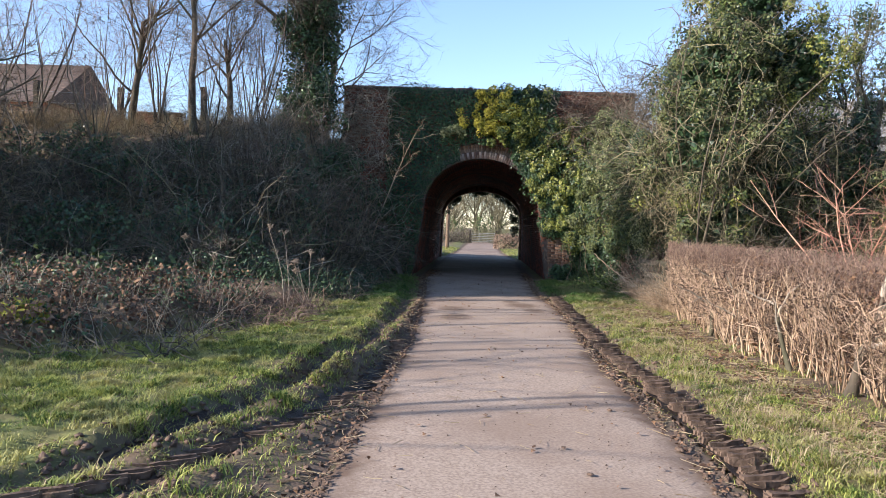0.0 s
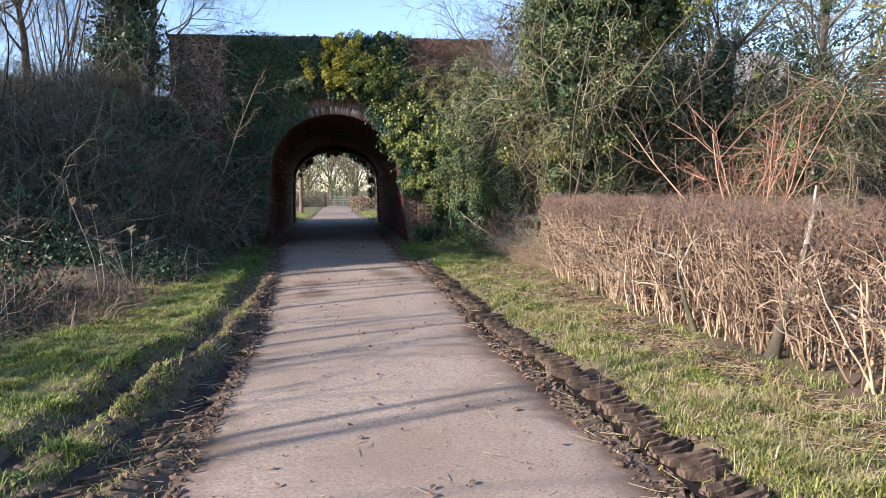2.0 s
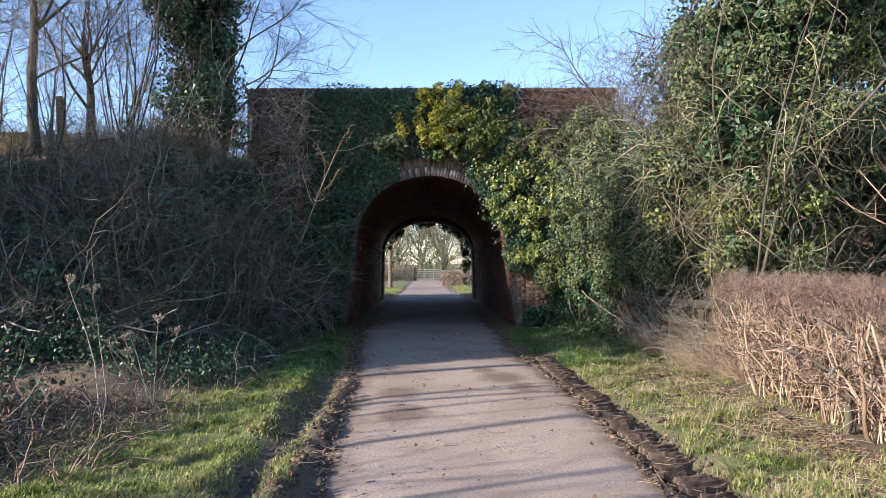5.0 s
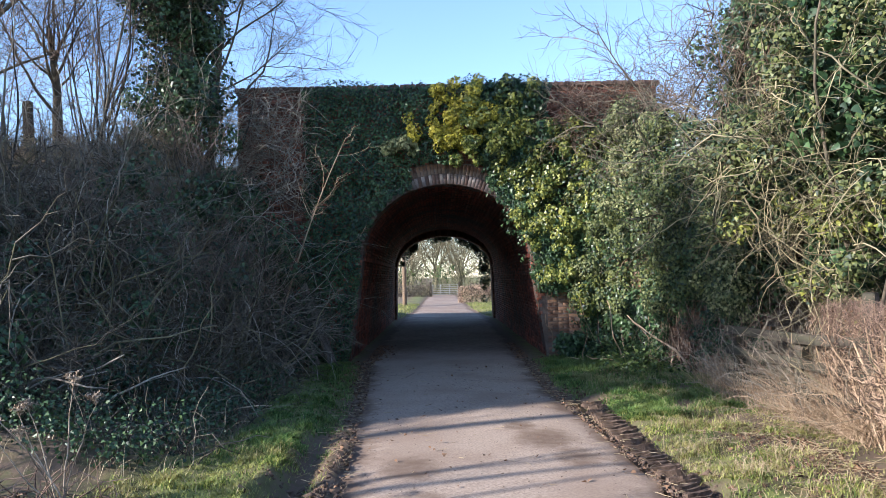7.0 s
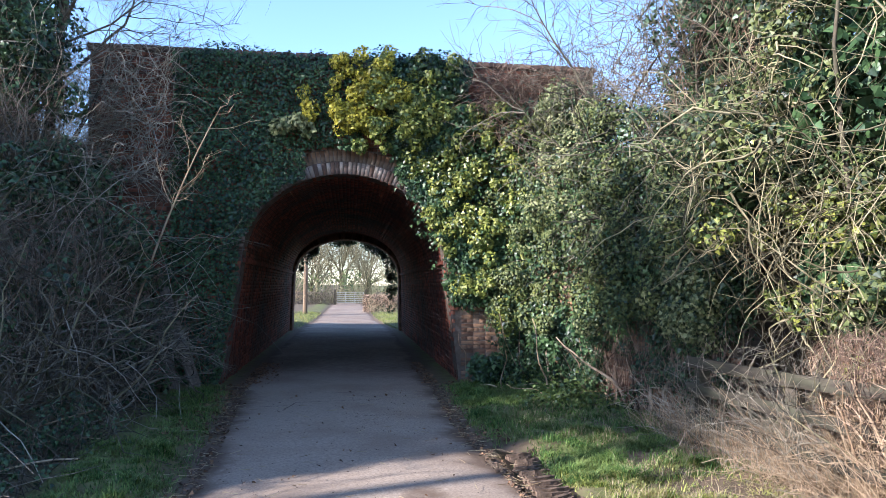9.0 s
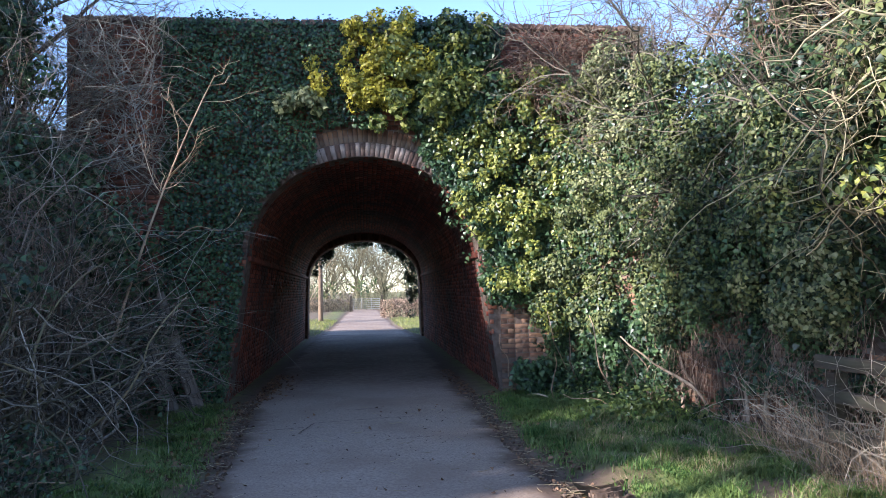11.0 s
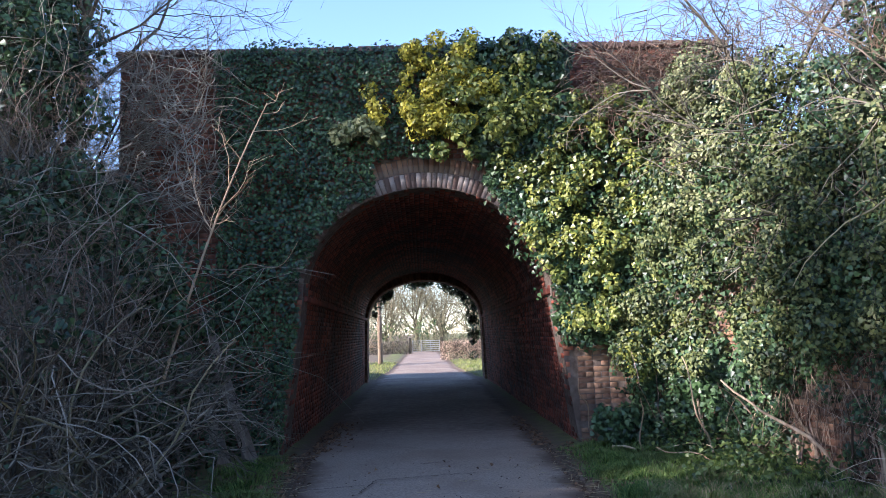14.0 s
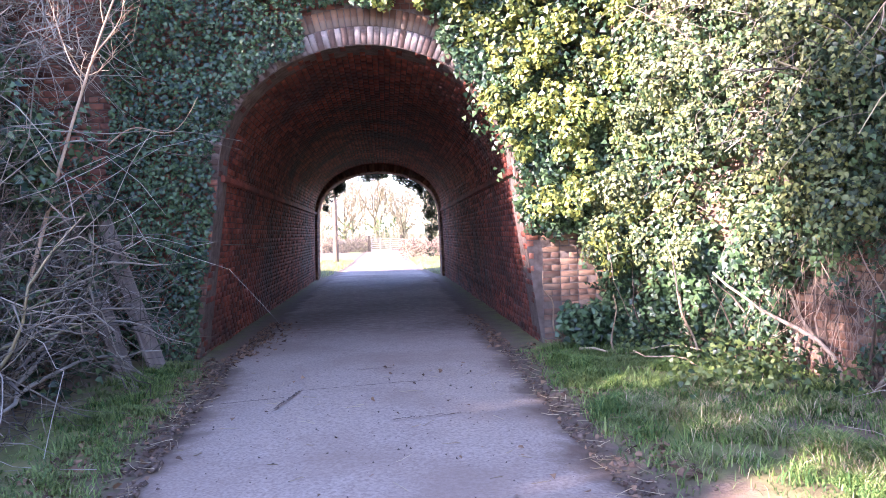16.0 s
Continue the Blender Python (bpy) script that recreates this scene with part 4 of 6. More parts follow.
WEST = "bare scrub on the west bank"
EAST = "bare scrub on the east bank"
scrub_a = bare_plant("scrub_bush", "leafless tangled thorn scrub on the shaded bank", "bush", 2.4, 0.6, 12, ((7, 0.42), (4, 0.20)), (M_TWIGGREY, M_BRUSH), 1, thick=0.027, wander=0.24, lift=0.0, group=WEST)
scrub_b = bare_plant("scrub_bush", "leafless olive-barked scrub with arching shoots on the bank", "bush", 2.9, 0.8, 12, ((7, 0.42), (4, 0.20)), (M_TWIGGREEN, M_TWIG), 2, thick=0.020, wander=0.22, lift=-0.05, group=WEST)
scrub_c = bare_plant("scrub_bush", "lichened tangled hawthorn scrub on the sunny bank", "bush", 2.5, 0.6, 9, ((7, 0.4), (6, 0.2)), (M_TWIGGREEN, M_TWIG), 3, thick=0.022, wander=0.22, group=EAST)
scrub_d = bare_plant("scrub_bush", "reddish leafless bramble scrub on the sunny bank", "bush", 1.9, 0.8, 12, ((7, 0.36), (5, 0.2)), (M_TWIGRED, M_TWIGRED), 4, thick=0.014, wander=0.2, lift=-0.03, group=EAST)
sapling = bare_plant("bare_sapling", "slender multi-stemmed leafless sapling on the bank top", "tree", 5.2, 0.20, 8, ((8, 0.24), (4, 0.10), (2, 0.07)), (M_TWIG, M_TWIGRED), 5, thick=0.035, wander=0.09, lift=0.08, group=WEST)

young = bare_plant("young_tree", "slim leafless young tree west of the lane", "tree", 6.6, 0.12, 3, ((5, 0.34),), (M_TWIG, M_TWIG), 6, thick=0.06, wander=0.07, lift=0.05, group=WEST)

q = np.random.default_rng(77)
hgt = lambda x, y: float(height(np.array([x]), np.array([y]))[0])
first = {}


def scatter(proto, places):
    for x, y, s in places:
        m = Matrix.LocRotScale((x, y, hgt(x, y)), Euler((0, 0, q.uniform(0, 6.28))), (s, s, s * q.uniform(0.85, 1.1)))
        if proto.name not in first:
            first[proto.name] = True
            proto.matrix_basis = m
        else:
            o = copy_thing(proto, Matrix.Identity(4))
            o.matrix_basis = m


west = [(q.uniform(-15, -3.3), q.uniform(-8.2, -0.9), q.uniform(0.75, 1.2)) for _ in range(46)]
west = [(x, y, s * (0.42 if y > -3.4 else 0.78 if y > -5 else 1.05)) for x, y, s in west]
west = [p for p in west if p[0] < -3.4 - 0.35 * max(0, -4.5 - p[1]) - (0.4 if p[1] > -2 else 0)]
west += [(-3.35, -3.6, 0.95), (-3.2, -2.6, 0.9), (-3.6, -4.8, 0.9), (-3.5, -1.6, 0.9), (-4.2, -5.6, 0.8), (-5.2, -6.4, 0.8), (-6.6, -7.2, 0.85), (-8.2, -8.0, 0.9), (-10, -8.8, 0.95), (-12, -9.5, 1.0)]
scatter(scrub_a, west[0::2])
scatter(scrub_b, west[1::2])
scatter(scrub_b, [(-9.5, -5.8, 1.25), (-11.2, -6.4, 1.4), (-12.8, -5.8, 1.3), (-8.2, -4.9, 1.1), (-14.0, -6.8, 1.5), (-7.2, -4.2, 0.95)])
scatter(scrub_a, [(-10.2, -5.0, 1.2), (-12.0, -4.8, 1.2), (-8.8, -4.4, 1.0), (-6.2, -4.8, 1.0)])
scatter(sapling, [(-6.5, -1.8, 0.8), (-7.6, -3.0, 0.75), (-7.2, -1.0, 0.8), (-4.5, -2.2, 0.5), (-6.4, -1.2, 0.5), (-4.7, -0.9, 0.62), (-4.1, -1.4, 0.5), (-3.5, -2.7, 0.55), (-3.25, -1.7, 0.42), (-3.6, -3.9, 0.5), (-5.6, -4.6, 0.5), (-9.6, -1.6, 0.9), (-11.4, -0.8, 0.85), (-13.2, -2.0, 1.0), (-10.6, -3.2, 0.75), (-15.5, -1.0, 1.0)])
scatter(young, [(-9.6, -20.2, 1.0), (-10.2, -18.6, 1.05), (-9.5, -17.3, 0.95), (-10.2, -15.4, 1.05), (-9.8, -14.0, 1.0), (-10.9, -12.7, 1.05)])
east = [(q.uniform(5.2, 15), q.uniform(-7.5, -0.8), q.uniform(0.75, 1.15)) for _ in range(22)]
east += [(6.5, -8.6, 0.9), (8.2, -8.4, 0.95), (10, -8.2, 1.0), (12, -8, 1.0), (14, -8.5, 1.0), (7.4, -7.2, 1.05), (9, -6.6, 1.1), (11, -6, 1.1)]
scatter(scrub_c, east[0::2] + [(5.0, -8.2, 0.8), (4.9, -6.6, 0.85)])
scatter(scrub_c, [(6.4 + 1.15 * k, -2.6 - 1.3 * (k % 3), 1.75 + 0.12 * (k % 4)) for k in range(8)])
scatter(scrub_d, east[1::2] + [(5.2, -6.0, 0.7), (5.4, -9.2, 0.7), (3.9, -0.35, 0.55)])


# ---- ivy-clad tree on the west bank ----
def tree(name, label, x, y, seed, trunk_h, limbs, reach, materials, thick, levels, ivy=None, lean=(0, 0), splay=0.5, lift=0.05, leaf=(0.055, 0.095), clear=0.0):
    q = np.random.default_rng(seed)
    root = thing(name, label, "tree", at=(x, y, hgt(x, y) - 0.15))
    P0 = grow(np.zeros((1, 3)), np.array([[lean[0], lean[1], 1.0]]), np.array([trunk_h]), 10, 0.05, 0.06, q)
    part("trunk", mesh_np("trunk", *tubes(P0, taper(np.array([thick]), np.array([thick * 0.45]), 1, 10), 12), materials[0], True), root)
    b, d, i, uu = spawn(P0, limbs, max(0.3, clear), 1.0, splay, q)
    P1 = grow(b, d, reach * q.uniform(0.7, 1.1, limbs), 8, 0.12, lift, q)
    rr = thick * 0.34 * q.uniform(0.6, 1.1, limbs)
    for k in range(limbs):
        part("limb", mesh_np("limb", *tubes(P1[k:k + 1], taper(rr[k:k + 1], rr[k:k + 1] * 0.2, 1, 8), 7), materials[0], True), root)
    P, L, pieces = P1, reach * 0.5, []
    for turn, (count, k) in enumerate(levels):
        seg = (5, 4, 3, 3)[turn]
        b, d, i, uu = spawn(P, count, 0.25, 1.0, 0.7, q)
        P = grow(b, d, L * q.uniform(0.5, 1.1, len(b)), seg, 0.2, lift * 0.3, q)
        rw = np.full(len(b), thick * k) * q.uniform(0.7, 1.2, len(b))
        pieces.append(tubes(P, taper(rw, rw * 0.35, len(b), seg), 3))
        L *= 0.55
    part("crown", mesh_np("crown", *join(pieces), materials[1]), root, "bare winter twigs")
    if ivy:
        count, radius, frac = ivy
        z = q.uniform(clear, 1.0, 110)
        pts = np.stack([np.interp(z * 10, range(11), P0[0, :, k]) for k in range(3)], 1) + q.normal(0, radius * 0.55, (110, 3)) * np.array([1, 1, 0.5])
        pl = P1[:, :5].reshape(-1, 3)
        pts = np.concatenate([pts, pl[q.random(len(pl)) < frac]])
        C, Nn, S = clumps(pts, q.uniform(0.5, 1.0, len(pts)) * radius, count, leaf[0], leaf[1], q, 1.0, (0, -0.4, 0.4))
        part("ivy_foliage", mesh_np("ivy_foliage", *leaves(C, Nn, S, q), M_IVY), root, "dark ivy leaves wrapping trunk and limbs")
    return root


tree("ivy_clad_tree", "tall leafless tree wrapped in dark ivy on the bank", -5.42, -1.15, 21, 6.0, 14, 4.4, (M_BARK, M_TWIG), 0.27, ((12, 0.05), (8, 0.027), (4, 0.016)), (34000, 0.62, 0.28), (0.02, -0.02), 0.8)
tree("bare_tree", "leafless ash leaning over the west bank top", -8.3, -2.3, 22, 4.6, 8, 3.0, (M_BARK, M_TWIG), 0.12, ((7, 0.09), (5, 0.05), (3, 0.035)), None, (0.05, -0.1), 0.6)
tree("bare_tree", "leafless thorn tree on the bank top", -14.5, -5.2, 23, 3.6, 9, 3.2, (M_BARK, M_TWIG), 0.14, ((7, 0.09), (5, 0.05), (3, 0.03)), None, (0.0, 0.0), 0.7)
tree("bare_tree", "thorn tree wrapped in dark ivy over the east bank", 5.2, -3.0, 24, 5.4, 12, 2.6, (M_BARK, M_TWIGRED), 0.12, ((7, 0.09), (5, 0.05), (3, 0.03)), (24000, 0.5, 0.7), (-0.1, -0.1), 0.6)
tree("bare_tree", "leafless hawthorn behind the evergreen bush", 9.0, -5.0, 25, 4.4, 13, 3.6, (M_BARK, M_TWIGGREEN), 0.14, ((7, 0.09), (5, 0.05), (3, 0.03)), None, (0, 0), 0.8)
tree("bare_tree", "leafless hawthorn on the east bank", 12.5, -3.5, 26, 4.6, 13, 3.8, (M_BARK, M_TWIGGREEN), 0.14, ((7, 0.09), (5, 0.05), (3, 0.03)), None, (0, 0), 0.8)
tree("bare_tree", "leafless thorn at the end of the bank", 16.0, -6.0, 27, 4.4, 13, 3.8, (M_BARK, M_TWIGGREEN), 0.14, ((7, 0.09), (5, 0.05), (3, 0.03)), None, (0, 0), 0.8)

tree("bare_tree", "spreading leafless hawthorn beside the ivy-clad tree", -7.6, -1.3, 31, 2.8, 13, 2.4, (M_BARK, M_TWIG), 0.11, ((8, 0.09), (6, 0.05), (3, 0.032)), None, (0.0, -0.05), 0.85)
tree("bare_tree", "leafless multi-limbed thorn high on the west bank", -10.4, -1.8, 32, 3.2, 13, 2.8, (M_BARK, M_TWIG), 0.12, ((8, 0.09), (6, 0.05), (3, 0.032)), None, (0.0, -0.05), 0.75)
tree("bare_tree", "slender leafless ash leaning towards the bridge", -4.95, -0.55, 28, 3.6, 13, 3.2, (M_BARK, M_TWIG), 0.10, ((9, 0.10), (8, 0.05), (3, 0.034)), None, (0.25, -0.05), 0.75)
tree("bare_tree", "slender leafless thorn leaning over the parapet end", 5.0, -1.5, 29, 4.0, 9, 2.6, (M_BARK, M_TWIG), 0.10, ((7, 0.10), (5, 0.055), (3, 0.04)), None, (-0.18, -0.05), 0.6)


# ---- big evergreen bush on the east side ----
def evergreen(x, y, seed, blobs, leaf_count, twig_count, label):
    q = np.random.default_rng(seed)
    root = thing("evergreen_bush", label, "bush", at=(x, y, hgt(x, y)))
    n = 9
    P = grow(q.normal(0, 0.25, (n, 3)) * np.array([1, 1, 0]), np.stack([q.normal(0, 0.35, n), q.normal(0, 0.35, n), np.ones(n)], 1), max(bz for _, _, bz, _, _ in blobs) * q.uniform(0.7, 1.0, n), 9, 0.12, 0.06, q)
    rr = q.uniform(0.018, 0.04, n)
    for k in range(n):
        part("stem", mesh_np("stem", *tubes(P[k:k + 1], taper(rr[k:k + 1], rr[k:k + 1] * 0.2, 1, 9), 7), M_BARK, True), root)
    cc = []
    for bx, by, bz, br, k in blobs:
        d = unit(q.normal(size=(k, 3)))
        cc.append(np.array([bx, by, bz]) + d * br * q.uniform(0.55, 1.05, (k, 1)))
    cc = np.concatenate(cc)
    C, Nn, S = clumps(cc, q.uniform(0.12, 0.30, len(cc)), leaf_count, 0.032, 0.066, q, 1.0, (-0.7, -0.5, 0.5))
    tone = vnoise(C[:, 0] + C[:, 1], C[:, 2], 0.9, 55) + 0.3 * q.random(len(C))
    part("foliage", mesh_np("foliage", *leaves(C[tone < 0.80], Nn[tone < 0.80], S[tone < 0.80], q), M_WINGIVY), root)
    # scattered leaves in the lit green act as sun highlights
    part("foliage", mesh_np("foliage", *leaves(C[tone >= 0.80], Nn[tone >= 0.80], S[tone >= 0.80], q), M_IVYLIT), root, "leaves coloured in the sunlit ivy green")
    # the bush's shaded inside, done with darker leaves
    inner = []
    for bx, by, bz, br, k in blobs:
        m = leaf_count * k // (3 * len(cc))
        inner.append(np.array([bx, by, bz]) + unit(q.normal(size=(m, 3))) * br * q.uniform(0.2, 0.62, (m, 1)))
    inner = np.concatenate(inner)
    part("foliage", mesh_np("foliage", *leaves(inner, q.normal(size=inner.shape), q.uniform(0.08, 0.15, len(inner)), q), M_IVY), root, "inner leaves darkened for shade")
    k = q.integers(0, len(cc), twig_count)
    k = np.where(cc[k, 2] > np.median(cc[:, 2]), q.integers(0, len(cc), twig_count), k)
    P = grow(cc[k] + q.normal(0, 0.15, (twig_count, 3)), q.normal(size=(twig_count, 3)) + np.array([-0.6, -0.6, 0.2]), q.uniform(0.4, 1.3, twig_count), 7, 0.34, -0.10, q)
    rt = q.uniform(0.003, 0.007, twig_count)
    rt[::5] *= 2.0
    part("twig_tangle", mesh_np("twig_tangle", *tubes(P, taper(rt, rt * 0.35, twig_count, 7), 3), M_TWIGSUNLIT), root, "tangled lichened outer twigs in a sunlit tone")
    return root


evergreen(4.85, -7.2, 41, ((0, 0, 2.0, 1.2, 46), (-0.2, -0.2, 3.4, 1.4, 60), (0.1, 0, 4.9, 1.4, 60), (1.2, 0.4, 3.2, 1.5, 56), (-0.7, 0.8, 2.8, 0.9, 26), (0.6, 0.2, 6.3, 1.2, 40), (1.6, 0.2, 5.2, 1.2, 40)), 58000, 3400,
          "large ivy-filled evergreen bush with pale tangled twigs")
evergreen(7.9, -6.4, 44, ((0, 0, 1.6, 1.2, 30), (0.4, 0, 2.9, 1.2, 26), (1.4, 0.3, 2.0, 1.1, 20)), 9000, 2600, "lichened thorn bush threaded with ivy")
evergreen(6.2, -3.4, 42, ((0, 0, 1.6, 0.8, 20), (0.2, 0, 3.0, 0.7, 20), (0.1, 0.1, 4.2, 0.6, 14)), 7000, 500, "smaller evergreen bush growing over the wing wall")
evergreen(9.2, -7.4, 43, ((0, 0, 2.0, 1.3, 26), (1.2, 0.4, 2.6, 1.2, 24)), 6000, 2400, "low mixed bush of ivy and lichened thorn on the bank")


# ---- trimmed hedge beside the lane ----
def hedge(name, label, front, depth, y0, y1, top, twigs, stems, materials, seed):
    """A clipped hedge along y whose lane side lies at x = front(y): pale stems below, dense short twigs above."""
    q = np.random.default_rng(seed)
    root = thing(name, label, "hedge")

    def clip(P):
        x, y, z = P[:, :, 0], P[:, :, 1], P[:, :, 2]
        end = np.clip(0.5 - np.minimum(y - y0, y1 - y), 0, 0.6)
        lid = top + 0.03 + 0.06 * vnoise(x, y, 3, 5) - 0.7 * end ** 1.5 + 0.05 * q.random((len(P), 1)) ** 2
        P[:, :, 2] = np.clip(z, -0.02, lid)
        f = front(y) + 0.30 * np.clip(0.55 - z / top, 0, 1) + 0.16 * (vnoise(y, z, 1.8, 44) - 0.5) + 0.10 * (vnoise(y, z, 5.5, 45) - 0.5) + 0.4 * end
        P[:, :, 0] = np.clip(x, f + 0.10 * q.random((len(P), 1)) ** 2, f + depth)
        P[:, :, 1] = np.clip(y, y0 - 0.05, y1 + 0.05)
        return P

    n = stems
    y = q.uniform(y0, y1, n)
    y += 0.10 * np.sin(y * 9)
    deep = np.where(q.random(n) < 0.7, q.uniform(0.28, 0.6, n), q.uniform(0.5, depth - 0.1, n))
    P0 = clip(grow(np.stack([front(y) + deep, y, np.full(n, -0.05)], 1), np.stack([q.normal(-0.10, 0.14, n), q.normal(0, 0.13, n), np.ones(n)], 1), top * q.uniform(0.65, 1.0, n), 7, 0.15, 0.12, q))
    rr = q.uniform(0.005, 0.013, n)
    rr[::6] *= 1.9
    part("stem_clump", mesh_np("stem_clump", *tubes(P0, taper(rr, rr * 0.45, n, 7), 5), materials[0], True), root, "pale bare hedge stems")
    k1 = max(2, int(twigs / (stems * 3)))
    b, d, i, uu = spawn(P0, k1, 0.30, 1.0, 1.05, q)
    P1 = clip(grow(b, d + q.normal(0, 0.35, d.shape), q.uniform(0.12, 0.42, len(b)), 3, 0.36, 0.04, q))
    r1 = q.uniform(0.0022, 0.0052, len(b))
    r1[::6] *= 1.7
    b, d, i, uu = spawn(P1, 2, 0.25, 1.0, 0.9, q)
    P2 = clip(grow(b, d, q.uniform(0.05, 0.18, len(b)), 2, 0.3, 0.05, q))
    r2 = q.uniform(0.0014, 0.0030, len(b))
    part("twig_tangle", mesh_np("twig_tangle", *join([tubes(P1, taper(r1, r1 * 0.5, len(r1), 3), 3), tubes(P2, taper(r2, r2 * 0.6, len(r2), 2), 3)]), materials[1]), root, "dense clipped twigs")
    n = twigs // 3
    y = q.uniform(y0, y1, n)
    b = np.stack([front(y) + depth * q.random(n) ** 1.5, y, top - 0.34 * q.random(n) ** 1.3], 1)
    P3 = clip(grow(b, q.normal(size=(n, 3)) + np.array([-0.2, 0, 0.8]), q.uniform(0.08, 0.26, n), 2, 0.3, 0.05, q))
    r3 = q.uniform(0.0015, 0.0032, n)
    part("twig_tangle", mesh_np("twig_tangle", *tubes(P3, taper(r3, r3 * 0.6, n, 2), 3), materials[2]), root, "reddish clipped shoot tips")
    n = twigs // 2
    y = q.uniform(y0, y1, n)
    C = np.stack([0.34 + (depth - 0.36) * q.random(n) ** 1.8 + front(y), y, q.uniform(0.1, top - 0.05, n)], 1)
    part("foliage", mesh_np("foliage", *leaves(C, q.normal(size=(n, 3)), q.uniform(0.03, 0.06, n), q), M_DEADLEAF), root, "withered brown leaves")
    return root


lane_hedge = hedge("hedge", "clipped leafless hawthorn hedge with pale brown twigs", lambda y: np.interp(y, [-27, -16, -13, -9.5, -7.3], [3.9, 3.62, 3.28, 3.45, 3.85]) + 0.05 * np.sin(y * 2.1), 1.45, -27, -7.3, 1.40,
      46000, 900, (M_TWIGPALE, M_HEDGE, M_TWIGRED), 61)
# old gnarled trunks in the hedge bottom
for k, (x, y, h, rad) in enumerate(((3.72, -15.35, 0.80, 0.060), (3.86, -16.6, 0.70, 0.040), (3.70, -14.1, 0.66, 0.034), (3.62, -12.6, 0.70, 0.036), (3.9, -17.4, 0.74, 0.038), (3.66, -11.2, 0.62, 0.034), (4.05, -19.0, 0.75, 0.05))):
    qk = np.random.default_rng(640 + k)
    P = grow(np.array([[x, y, -0.08]]), np.array([[0.05, 0.08, 1.0]]), np.array([h * 1.55]), 8, 0.16, 0.05, qk)
    trunk = part("trunk", mesh_np("trunk", *tubes(P, (np.linspace(rad * 1.25, rad * 0.3, 9) * qk.uniform(0.88, 1.12, 9))[None], 9), M_BARK, True), lane_hedge, "gnarled lichened hawthorn trunk")
    b, d, _, _ = spawn(P, 5, 0.45, 1.0, 0.7, qk)
    P = grow(b, d, qk.uniform(0.35, 0.7, 5), 6, 0.22, 0.05, qk)
    for e in range(5):
        part("limb", mesh_np("limb", *tubes(P[e:e + 1], np.linspace(rad * 0.45, rad * 0.15, 7)[None], 6), M_TWIGGREY, True), trunk)

# red-stemmed shrub rising behind the hedge
red = bare_plant("red_stemmed_shrub", "upright shrub of bare reddish stems behind the hedge", "bush", 2.9, 0.75, 15, ((5, 0.5), (3, 0.28)), (M_REDSTEM, M_REDSTEM), 71, thick=0.016, wander=0.07, lift=0.03)
red.location = (6.0, -11.2, 0.3)
red2 = bare_plant("red_stemmed_shrub", "thin reddish shoots beside the hedge", "bush", 1.9, 0.5, 9, ((4, 0.4), (2, 0.25)), (M_TWIGRED, M_TWIGRED), 72, thick=0.014, wander=0.1, lift=0.02)
red2.location = (7.8, -10.6, 0.3)


# ---- tan brambles and dead grass spilling at the hedge end ----
def spill(label, cx0, cx1, cy0, cy1, n, hmax, seed, material, name="bramble", thick=1.0, steps=5, wander=0.26, lift=-0.20, spread=0.7):
    q = np.random.default_rng(seed)
    root = thing(name, label, "bramble", kind="stuff")
    x, y = q.uniform(cx0, cx1, n), q.uniform(cy0, cy1, n)
    z = height(x, y)
    P = grow(np.stack([x, y, z], 1), q.normal(size=(n, 3)) * np.array([spread, spread, 0.2]) + np.array([-0.1, 0, 1.0]), q.uniform(0.4, 1.0, n) * hmax * 1.7, steps, wander, lift, q)
    P[:, :, 2] = np.maximum(P[:, :, 2], height(P[:, :, 0], P[:, :, 1]) + 0.01)
    rr = q.uniform(0.003, 0.007, n) * thick
    part("cane_tangle", mesh_np("cane_tangle", *tubes(P, taper(rr, rr * 0.4, n, steps), 3), material), root)
    return root


spill("mound of tan dead bramble canes at the hedge end", 3.85, 5.0, -8.7, -7.0, 1900, 0.72, 81, M_TWIGPALE, thick=0.65, steps=9, wander=0.34, lift=-0.03, spread=0.25)
spill("grey-brown bramble canes tangled through the fence", 3.8, 5.6, -7.8, -4.9, 1500, 1.0, 82, M_TWIGGREY, thick=0.75, steps=10, wander=0.36, lift=-0.02, spread=0.3)
spill("dead grass and nettle stalks below the fence", 3.55, 4.3, -7.8, -4.6, 900, 0.34, 111, M_TWIGPALE, thick=0.5, steps=5, wander=0.18, lift=0.0, spread=0.3)
spill("dead brambles and nettle stalks at the scrub edge", -8.5, -3.2, -15.2, -11.0, 1300, 0.50, 83, M_TWIG, thick=1.6, steps=6, wander=0.34)
spill("dry upright dead stalks at the scrub edge", -8.8, -3.4, -15.4, -11.0, 260, 0.6, 108, M_TWIGGREY, thick=0.9, wander=0.14, lift=0.05)
spill("heap of cut dry stalks at the scrub edge", -4.6, -2.6, -12.6, -9.8, 600, 0.33, 84, M_TWIGRED, thick=1.4)
spill("grey dead stems in the ditch below the bank", -6.0, -2.4, -8.6, -4.2, 900, 0.6, 85, M_TWIG)
spill("dead ivy and bramble stems hanging on the bank", -4.8, -3.0, -3.6, -0.5, 420, 1.1, 86, M_TWIG)
spill("red-brown dead climber over the parapet end", 3.0, 4.4, -0.5, -0.15, 160, 0.5, 87, M_TWIGRED)
spill("tangle of grey woody stems on the shaded bank", -7.5, -3.5, -6.2, -0.9, 620, 1.7, 89, M_TWIGGREY, thick=1.6, steps=9, wander=0.34, lift=-0.07)
